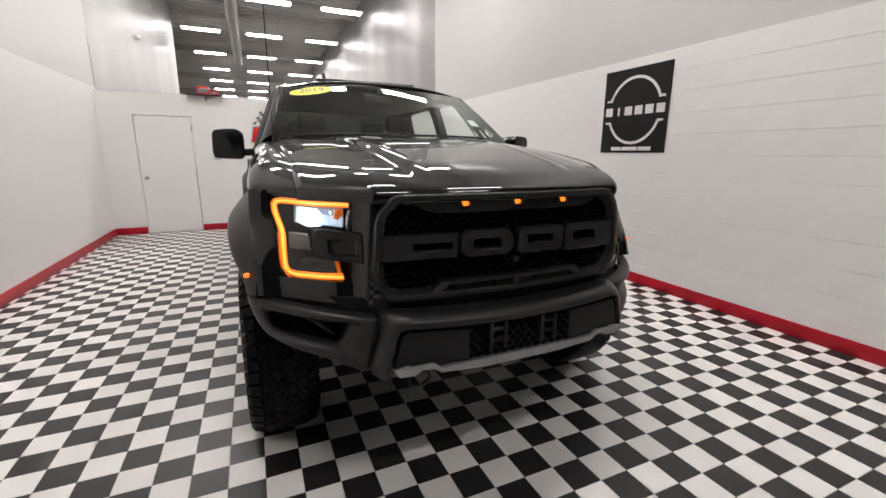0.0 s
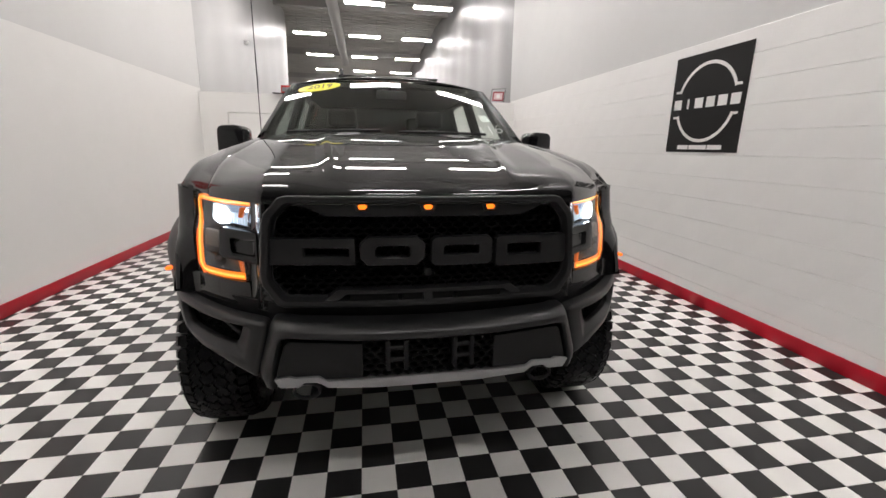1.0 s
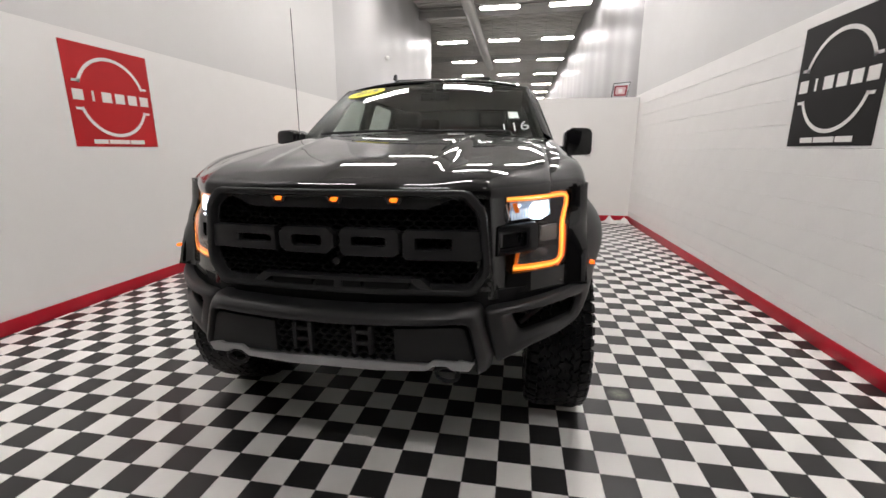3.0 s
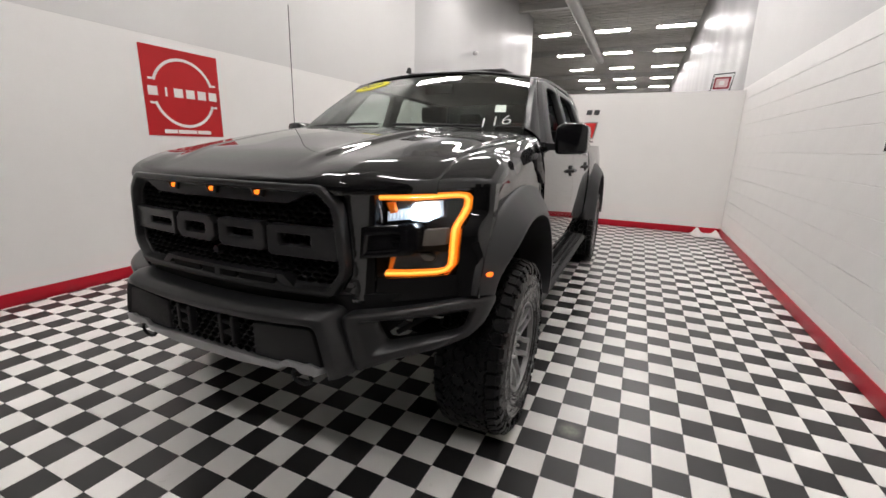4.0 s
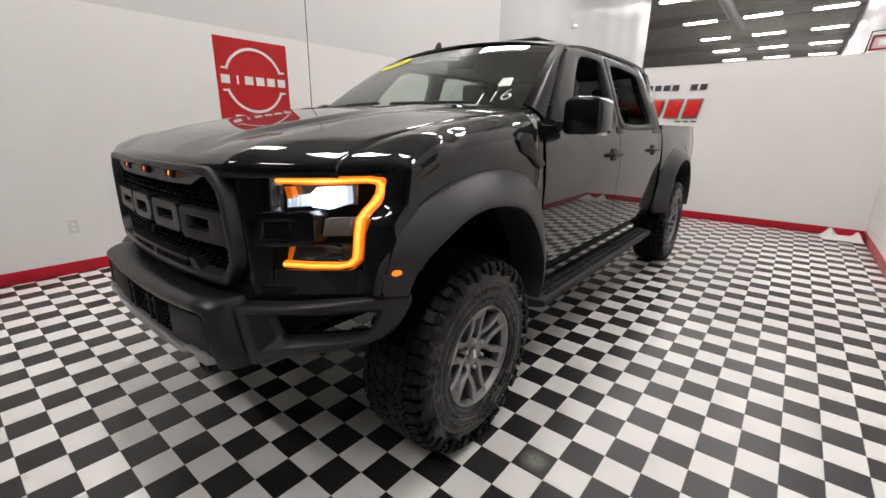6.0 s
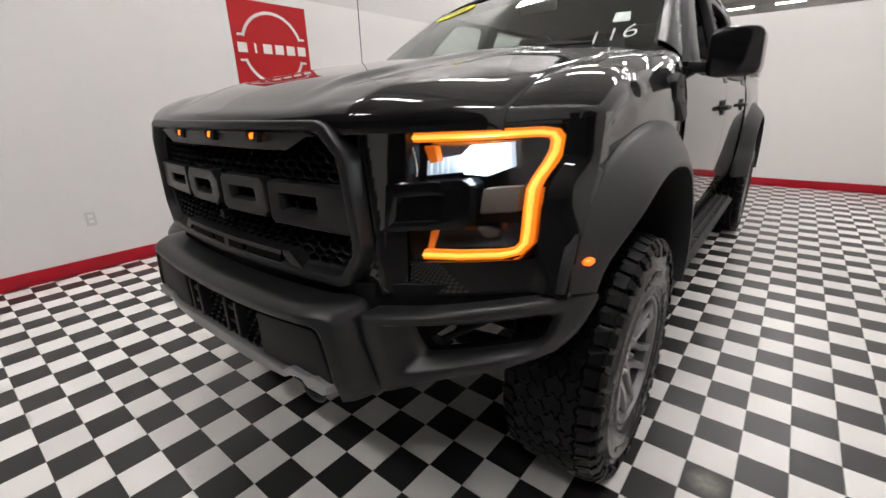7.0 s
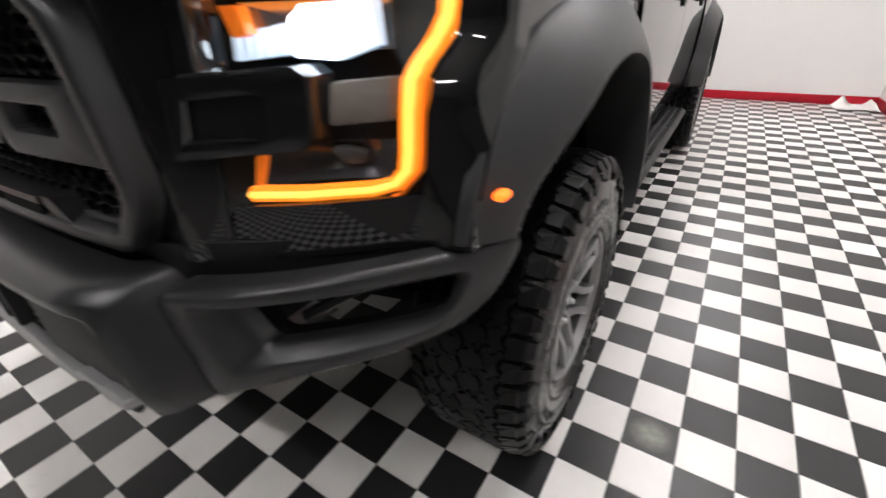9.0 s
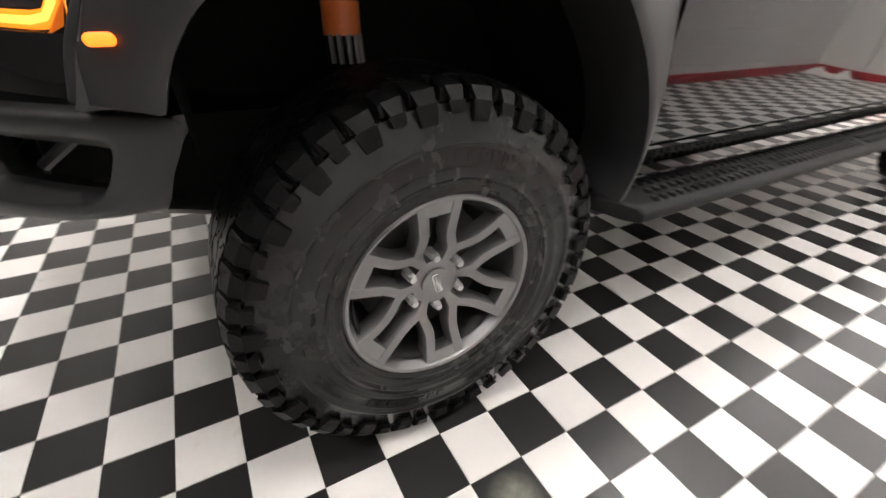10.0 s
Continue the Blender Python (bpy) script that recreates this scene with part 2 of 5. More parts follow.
def tube(bm, pts, r, n=10, r2=None, closed=False, flat=1.0):
    """A round bar along points; r may be a list."""
    pts = [Vector(p) for p in pts]
    rs = r if isinstance(r, (list, tuple)) else [r] * len(pts)
    loops = []
    for k, p in enumerate(pts):
        a, c = pts[max(k - 1, 0)], pts[min(k + 1, len(pts) - 1)]
        if closed:
            a, c = pts[k - 1], pts[(k + 1) % len(pts)]
        d = (c - a).normalized()
        up = Vector((0, 0, 1)) if abs(d.z) < 0.9 else Vector((0, 1, 0))
        s = d.cross(up).normalized()
        u = s.cross(d)
        loops.append([bm.verts.new(p + (s * math.cos(2 * math.pi * q / n) + u * flat * math.sin(2 * math.pi * q / n)) * rs[k]) for q in range(n)])
    last = len(loops) if closed else len(loops) - 1
    for k in range(last):
        a, b = loops[k], loops[(k + 1) % len(loops)]
        for q in range(n):
            bm.faces.new((a[q], a[(q + 1) % n], b[(q + 1) % n], b[q]))
    if not closed:
        bm.faces.new(loops[0][::-1])
        bm.faces.new(loops[-1])
    return bm


def lathe(bm, profile, n, closed=True):
    """A body of revolution about the x axis: profile of (radius, x)."""
    loops = []
    for r, x in profile:
        loops.append([bm.verts.new((x, r * math.cos(2 * math.pi * q / n), r * math.sin(2 * math.pi * q / n))) for q in range(n)])
    for k in range(len(loops) if closed else len(loops) - 1):
        a, b = loops[k], loops[(k + 1) % len(loops)]
        for q in range(n):
            bm.faces.new((a[q], a[(q + 1) % n], b[(q + 1) % n], b[q]))
    return bm


def disc(bm, c, axis, r, depth, n=24, r2=None):
    """A short cylinder with its face at c, going back along axis."""
    a = Vector(axis).normalized()
    up = Vector((0, 0, 1)) if abs(a.z) < 0.9 else Vector((1, 0, 0))
    s = a.cross(up).normalized()
    u = s.cross(a)
    c = Vector(c)
    r2 = r2 or r
    f = [c + (s * math.cos(2 * math.pi * k / n) + u * math.sin(2 * math.pi * k / n)) * r for k in range(n)]
    b = [c + a * depth + (s * math.cos(2 * math.pi * k / n) + u * math.sin(2 * math.pi * k / n)) * r2 for k in range(n)]
    return prism(bm, f, b)


def lerp_table(table, x):
    """Smooth reading of a table of (x, value)."""
    if x <= table[0][0]:
        return table[0][1]
    for (a, va), (b, vb) in zip(table, table[1:]):
        if x <= b:
            s = (x - a) / (b - a)
            return va + (vb - va) * s
    return table[-1][1]


# ---- the bay and the hall ----
def structure(name, bm, material, label, category):
    ob = part(name, bm, material, None, "", 30)
    return tagged(ob, label, category, kind="structure")


def wall_box(name, lo, hi, material, label, bevel=0.0):
    bm = nb()
    box(bm, lo, hi, bevel)
    return structure(name, bm, material, label, "wall")


floor = structure("floor", box(nb(), (-14, Y_HALL - 6, -0.2), (14, 46, -0.004)), M_GROUT, "concrete slab under black and white checkered tiles", "floor")
# lower walls of the bay
wall_left = wall_box("wall_left", (X_LEFT - 0.14, Y_FRONT, -0.004), (X_LEFT, Y_BACK + 0.14, WALL_H), M_WALL, "white painted low wall of the photo bay", 0.0)
# the back wall has an opening for the door
DOOR_X0, DOOR_X1, DOOR_H = -2.93, -2.07, 2.03
bm = nb()
box(bm, (X_LEFT, Y_BACK, -0.004), (DOOR_X0, Y_BACK + 0.14, BACK_H))
box(bm, (DOOR_X0, Y_BACK, DOOR_H), (DOOR_X1, Y_BACK + 0.14, BACK_H))
box(bm, (DOOR_X1, Y_BACK, -0.004), (X_RIGHT, Y_BACK + 0.14, BACK_H))
bmesh.ops.remove_doubles(bm, verts=bm.verts, dist=0.0001)
wall_back = structure("wall_back", bm, M_WALL, "white painted low back wall with a door", "wall")
wall_right = wall_box("wall_right", (X_RIGHT + 0.003, Y_FRONT_R, -0.004), (X_RIGHT + 0.2, Y_BACK + 0.3, 2.436), M_BLOCK, "painted concrete block wall", 0.0)


def sheet_wall(name, x, y0, y1, z0, z1, side, label, waves, material=M_SHEET):
    """Tall wall clad with glossy white sheets, a little wavy."""
    bm = nb()
    rnd = random.Random(waves)
    ph = [rnd.uniform(0, 6.28) for _ in range(4)]

    def fn(y, z):
        w = 0.012 * math.sin(y * 1.9 + ph[0]) + 0.008 * math.sin(y * 4.3 + ph[1] + 0.4 * math.sin(z * 1.3)) + 0.004 * math.sin(z * 2.1 + ph[2])
        return (x + w * min(1, (z - z0) / 1.5), y, z)
    n = int((y1 - y0) / 0.2)
    grid(bm, fn, lin(y0, y1, n), lin(z0, z1, 10), (0.12 * side, 0, 0))
    return structure(name, bm, material, label, "wall")


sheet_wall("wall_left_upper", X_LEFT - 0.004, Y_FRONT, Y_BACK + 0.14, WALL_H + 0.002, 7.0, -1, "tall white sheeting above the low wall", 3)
sheet_wall("wall_left_far", X_LEFT - 0.004, Y_BACK + 0.142, 17.6, 0.0, 7.0, -1, "tall glossy white sheeting along the hall, dimmed in colour", 4, M_SHEET_GLOSS_DIM)
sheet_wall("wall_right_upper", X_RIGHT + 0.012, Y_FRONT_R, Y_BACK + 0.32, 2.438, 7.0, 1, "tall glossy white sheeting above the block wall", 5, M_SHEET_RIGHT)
sheet_wall("wall_right_far", X_RIGHT + 0.10, Y_BACK + 0.34, 45, 0.0, 7.0, 1, "tall glossy white sheeting along the hall, dimmed in colour", 8, M_SHEET_FAR_DIM)
# unseen wall, added dark so the truck's front stays black
wall_box("wall_front", (-13.8, Y_HALL - 5.9, 0), (13.8, Y_HALL - 5.7, 7), M_HALL_UNSEEN, "unseen grey wall closing the hall, added for dark reflections")
wall_box("wall_far", (-13.8, 44.6, 0), (13.8, 44.8, 7), M_WALL, "plain far wall of the hall")
# the side walls are unseen too, added dark for the same reflections
wall_box("wall_hall_left", (-13.8, Y_HALL - 5.68, 0), (-13.6, 44.58, 7), M_HALL_UNSEEN, "unseen grey side wall of the hall, added for dark reflections")
wall_box("wall_hall_right", (13.6, Y_HALL - 5.68, 0), (13.8, 44.58, 7), M_HALL_UNSEEN, "unseen grey side wall of the hall, added for dark reflections")

# ceiling: ribbed deck, purlins and girders in one mesh
bm = nb()
box(bm, (-14, Y_HALL - 6, ROOF_Z), (14, 46, ROOF_Z + 0.2))
for k in range(140):
    y = Y_HALL - 5 + k * 0.36
    box(bm, (-14, y, ROOF_Z - 0.03), (14, y + 0.14, ROOF_Z - 0.002))
structure("ceiling", bm, M_DECK, "grey ribbed metal deck ceiling", "ceiling")
bm = nb()
for y in (2.0, 8.0, 15.4, 23.8, 32.2, 40.6):
    box(bm, (-14, y - 0.1, ROOF_Z - 0.36), (14, y + 0.1, ROOF_Z - 0.3))
    box(bm, (-14, y - 0.01, ROOF_Z - 0.3), (14, y + 0.01, ROOF_Z - 0.1))
    box(bm, (-14, y - 0.1, ROOF_Z - 0.1), (14, y + 0.1, ROOF_Z - 0.052))
structure("ceiling_beam", bm, M_BEAM, "grey steel beams under the ceiling deck", "beam")
bm = nb()
tube(bm, [(-1.35, 6, 6.15), (-1.35, 25, 6.15)], 0.2, 16)
structure("ceiling_duct", bm, M_BEAM, "long round grey duct under the ceiling", "duct")


# lamps
def ceiling_lamp(x, y):
    lamp = thing("ceiling_lamp", "white strip lamp hanging under the grey ceiling", "lamp", (x, y, LAMP_Z), group="ceiling lamps")
    bm = nb()
    w, d = 0.64, 0.16
    prism(bm, [(-w, -d, 0), (w, -d, 0), (w, d, 0), (-w, d, 0)], [(-w, -0.05, 0.09), (w, -0.05, 0.09), (w, 0.05, 0.09), (-w, 0.05, 0.09)])
    part("housing", bm, M_TRIM_WHITE, lamp)
    bm = nb()
    box(bm, (-w + 0.02, -d + 0.015, -0.03), (w - 0.02, d - 0.015, -0.004), 0.01, 1)
    part("diffuser", bm, M_TUBE, lamp, "glowing white diffuser")
    for sx in (-0.5, 0.5):
        bm = nb()
        tube(bm, [(sx, 0, 0.08), (sx, 0, ROOF_Z - LAMP_Z + 0.01)], 0.006, 6)
        part("hanger", bm, M_BEAM, lamp)
    return lamp


lamp0 = None
for y in LAMP_ROWS:
    for x in LAMP_COLS if y not in (-3.7, 13.3) else LAMP_COLS[1:]:
        if lamp0 is None:
            lamp0 = ceiling_lamp(x, y)
        else:
            copy_thing(lamp0, pose(x, y, LAMP_Z))

# baseboards
BB = 0.115
for nm, lo, hi in (("baseboard_left", (X_LEFT, Y_FRONT, 0), (X_LEFT + 0.014, Y_BACK - 0.014, BB)),
                   ("baseboard_right", (X_RIGHT - 0.018, Y_FRONT_R, 0), (X_RIGHT - 0.004, Y_BACK - 0.014, BB)),
                   ("baseboard_back_left", (X_LEFT, Y_BACK - 0.014, 0), (DOOR_X0, Y_BACK, BB)),
                   ("baseboard_back", (DOOR_X1, Y_BACK - 0.014, 0), (X_RIGHT - 0.004, Y_BACK, BB))):
    structure(nm, box(nb(), lo, hi, 0.004), M_RED, "glossy red baseboard along the wall foot", "baseboard")

# ---- the pickup truck ----
truck = thing("pickup_truck", "black four-door pickup truck with lights on, parked on tiles", "truck", (-0.188, 0, 0))


def y_grille(x):
    return -0.352 + 0.13 * x * x


def y_head(x, z):
    d = abs(x) - 0.66
    t = min(1, max(0, (z - 1.08) / 0.10))
    bow = 1.15 + 1.0 * t * t * (3 - 2 * t)
    return -0.205 + 0.45 * d + bow * d * d + (z - 1.09) * 0.12


def y_bump(x):
    d = abs(x) - 0.585
    return -0.447 + 0.07 * x * x if d < 0 else -0.345 + 0.195 * d + 1.52 * d * d


def hood_front(x):
    """Where the hood's nose begins, in plan."""
    a = abs(x)
    if a < 0.58:
        return -0.352 + 0.13 * a * a
    d = min(a, 0.90) - 0.58
    y = -0.308 + 0.85 * d + 0.75 * d ** 2
    e = max(0, a - 0.90)
    return y + 1.33 * e - 5.5 * e * e


def smooth_curve(pts, n):
    """Points along a smooth curve through the given ones."""
    out = []
    for k in range(len(pts) - 1):
        p0, p1, p2, p3 = (Vector(pts[max(0, min(len(pts) - 1, k + q))]) for q in (-1, 0, 1, 2))
        for i in range(n):
            t = i / n
            out.append(0.5 * (2 * p1 + (p2 - p0) * t + (2 * p0 - 5 * p1 + 4 * p2 - p3) * t * t + (3 * p1 - p0 - 3 * p2 + p3) * t ** 3))
    return out + [Vector(pts[-1])]


NOSE = [tuple(p) for p in smooth_curve([(0, 1.262), (0.004, 1.276), (0.011, 1.287), (0.025, 1.297), (0.06, 1.313), (0.11, 1.333), (0.16, 1.349), (0.22, 1.365), (0.30, 1.382), (0.40, 1.401), (0.6, 1.437), (0.8, 1.467), (1.0, 1.489), (1.2, 1.503), (1.5, 1.516)], 8)]


def soft(t):
    t = min(1, max(0, t))
    return t * t * (3 - 2 * t)


def hood_z(x, y):
    """The height of hood and fenders from above."""
    a = abs(x)
    d = y - hood_front(x)              # distance behind the nose edge
    z = lerp_table(NOSE, d)
    # the nose stands fuller over the grille's upper corners
    z += 0.010 * soft((a - 0.32) / 0.2) * soft((0.80 - a) / 0.2) * soft(d / 0.05) * soft((0.3 - d) / 0.2)
    # two crisp shoulders along the hood, wider apart towards the windshield
    w = 0.36 + 0.10 * (y + 0.15)
    z += soft((d - 0.03) / 0.25) * (0.014 * soft((w + 0.06 - a) / 0.09) + 0.005 * soft((a - w + 0.05) / 0.05) * soft((w + 0.06 - a) / 0.06))
    # the fender's crest
    z += 0.010 * soft((a - 0.72) / 0.14) * soft((d - 0.02) / 0.2) * (1 - 2.4 * soft((y - 0.1) / 0.9))
    return z


# hood
HOOD_W = 0.8235
bm = nb()
ys = [0, 0.002, 0.004, 0.007, 0.011, 0.016, 0.022, 0.03, 0.04, 0.052, 0.066, 0.082, 0.1, 0.125, 0.15, 0.18, 0.215] + lin(0.25, 1, 20)


def hood_pt(u, v):
    # v: 0 at the nose, 1 at the windshield
    x = u * HOOD_W
    y0 = hood_front(x)
    y = y0 + (1.06 + 0.06 * u * u - y0) * v
    return (x, y, hood_z(x, y) - (0.004 if abs(u) > 0.997 else 0))


us = sorted(set([-1, -0.993] + lin(-0.97, 0.97, 150) + [0.993, 1]))
grid(bm, hood_pt, us, ys, (0, 0.004, -0.02))
hood = part("hood", bm, M_PAINT, truck, "glossy black hood with a raised dome", 50)
# vent slots on the hood
for s in (-1, 1):
    bm = nb()
    pts = []
    for k in range(4):
        y = 0.60 + 0.075 * k
        x = s * (0.33 - 0.012 * k)
        z = hood_z(x, y + 0.02) + 0.001
        prism(bm, [(x - 0.05, y + 0.012, z), (x + 0.05, y, z), (x + 0.05, y + 0.035, z + 0.006), (x - 0.05, y + 0.047, z + 0.006)], [(x - 0.05, y + 0.012, z - 0.01), (x + 0.05, y, z - 0.01), (x + 0.05, y + 0.035, z - 0.006), (x - 0.05, y + 0.047, z - 0.006)])
    part("hood_vent", bm, M_PLASTIC, hood, "black slotted vent")

# fenders, left and right
ARCH_Y, ARCH_Z = 0.475, 0.442
LIP = [(0.056, 0.850), (0.087, 0.928), (0.155, 1.004), (0.313, 1.084), (0.515, 1.104), (0.74, 1.056), (0.885, 0.928), (0.965, 0.78), (0.978, 0.66), (0.945, 0.575)]
EDGE = [(-0.050, 0.866), (-0.020, 0.958), (0.073, 1.084), (0.275, 1.188), (0.56, 1.233), (0.855, 1.207), (1.05, 1.10), (1.12, 0.93), (1.115, 0.75), (1.09, 0.575)]


def fender(s):
    bm = nb()
    low = [(y, z - 0.012) for y, z in EDGE[:7]] + [(1.07, 1.0), (1.075, 0.62), (1.2, 0.62)]

    def fn(u, v):
        # u along the length, v from the hood seam round the shoulder and down to the flare
        side = 1.0 - 0.018 * soft((u - 0.3) / 0.7)
        yo = hood_front(1.0)
        y = yo + (1.14 - yo) * u
        square = 3.0 + 5.5 * (1 - soft(u / 0.30)) + 1.0 * soft((u - 0.75) / 0.25)
        th = v * math.pi / 2
        x = 0.826 + (side - 0.826) * math.sin(th) ** (2 / square)
        y0 = hood_front(x)
        y = y0 + (1.14 - y0) * u
        zb = lerp_table(low, y)
        e = soft(u / 0.35)
        zt = hood_z(0.826, y) * e + hood_z(x, y) * (1 - e)
        z = zb + (zt - zb) * max(0.0, math.cos(th)) ** (2 / square)
        return (s * (x - 0.012 * soft((v - 0.8) / 0.2)), y, z - (0.004 if v == 0 else 0))
    grid(bm, fn, [0, 0.004, 0.01, 0.025, 0.05, 0.08] + lin(0.12, 1, 30), [0, 0.02] + lin(0.05, 0.95, 24) + [0.98, 1.0], (-s * 0.015, 0, -0.004))
    fd = part("fender", bm, M_PAINT, truck)
    # black air vent at the fender's rear
    bm = nb()
    f = [(0.83, 1.355), (0.86, 1.385), (0.95, 1.378), (1.0, 1.315), (1.115, 1.232), (1.065, 1.208), (0.95, 1.27), (0.86, 1.30)]
    prism(bm, [(s * 0.9925, y, z) for y, z in f], [(s * 0.955, y, z) for y, z in f], 0.003)
    for k in range(2):
        y, z = 0.90 + 0.07 * k, 1.335 - 0.055 * k
        box(bm, (s * 0.990 - 0.006, y, z), (s * 0.990 + 0.006, y + 0.07, z + 0.007), 0.002, 1)
    part("fender_vent", bm, M_PLASTIC, fd, "black fender vent")
    return fd


def smooth_table(table, x):
    """A reading of a table without kinks."""
    if x <= table[0][0]:
        return table[0][1]
    n = len(table)
    for k in range(n - 1):
        (a, va), (b, vb) = table[k], table[k + 1]
        if x <= b:
            p, q = table[max(k - 1, 0)], table[min(k + 2, n - 1)]
            m0, m1 = (vb - p[1]) / (b - p[0]), (q[1] - va) / (q[0] - a)
            h, t = b - a, (x - a) / (b - a)
            return (2 * t ** 3 - 3 * t * t + 1) * va + (t ** 3 - 2 * t * t + t) * h * m0 + (3 * t * t - 2 * t ** 3) * vb + (t ** 3 - t * t) * h * m1
    return table[-1][1]


def nose_pt(s, x, z):
    """The front skin beside the grille: smooth past the lamp, then round the corner."""
    y = y_head(min(x, 0.905), z) + 0.012
    if x > 0.905:
        y1 = smooth_table([(0.84, -0.05), (0.865, -0.038), (0.935, -0.010), (1.03, 0.052), (1.075, 0.092), (1.25, 0.112)], z)
        xo = smooth_table([(0.84, 1.0), (0.935, 1.008), (1.03, 1.015), (1.15, 1.004), (1.25, 0.995)], z)
        t = (x - 0.905) / (xo - 0.905)
        y += (y1 - y) * (0.5 * t + 0.5 * t ** 4)
    elif x < 0.66:
        # forward to the grille's frame
        y = max(y - 0.076 * min(1.05, (0.66 - x) / 0.07) ** 2, y_grille(x) + 0.032)
    return (s * x, y, z)


def flare(s, dy, name, rear=False):
    """A wheel-arch flare: a band swept round the arch from its edge on the body to its lip."""
    bm = nb()
    lip, edge = list(LIP), list(EDGE)
    if rear:
        lip, edge = [(-0.02, 0.62), (-0.01, 0.74)] + lip, [(-0.13, 0.62), (-0.11, 0.76)] + edge
    lip, edge = smooth_curve(lip, 5), smooth_curve(edge, 5)
    n = len(lip)
    prof = [(0, 0.0), (0.015, 0.17), (0.05, 0.24), (0.12, 0.31), (0.3, 0.50), (0.5, 0.69), (0.7, 0.85), (0.86, 0.955), (0.95, 1.0), (1.0, 0.99)]
    loops = []
    for k in range(n):
        t = k / (n - 1)
        xm = 1.095 if rear else 1.036 + 0.06 * soft(t / 0.32)
        row = []
        for a, b in prof:
            p = edge[k].lerp(lip[k], a)
            row.append(bm.verts.new((s * (0.972 + (xm - 0.972) * b), p.x + dy, p.y)))
        c = Vector((ARCH_Y, ARCH_Z))
        for x, q in ((xm - 0.02, 0.006), (0.90, 0.01)):
            p = lip[k] + (lip[k] - c).normalized() * (q - 0.008)
            row.append(bm.verts.new((s * x, p.x + dy, p.y)))
        loops.append(row)
    for a, b in zip(loops, loops[1:]):
        for q in range(len(loops[0]) - 1):
            bm.faces.new((a[q], a[q + 1], b[q + 1], b[q]))
    bm.faces.new(loops[0][:-1])
    bm.faces.new(loops[-1][:-1][::-1])
    return part(name, bm, M_FLARE, truck, "satin black plastic flare", 45)


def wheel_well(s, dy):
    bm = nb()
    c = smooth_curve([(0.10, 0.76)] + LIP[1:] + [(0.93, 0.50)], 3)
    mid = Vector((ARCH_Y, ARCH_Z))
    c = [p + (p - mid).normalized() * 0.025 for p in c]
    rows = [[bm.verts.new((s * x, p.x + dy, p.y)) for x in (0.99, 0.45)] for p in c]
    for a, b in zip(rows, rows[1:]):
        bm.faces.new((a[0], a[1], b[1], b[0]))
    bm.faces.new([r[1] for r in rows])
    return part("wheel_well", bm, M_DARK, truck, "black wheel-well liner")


for s in (-1, 1):
    fender(s)
    flare(s, 0, "front_flare")
    wheel_well(s, 0)
    wheel_well(s, 3.715)

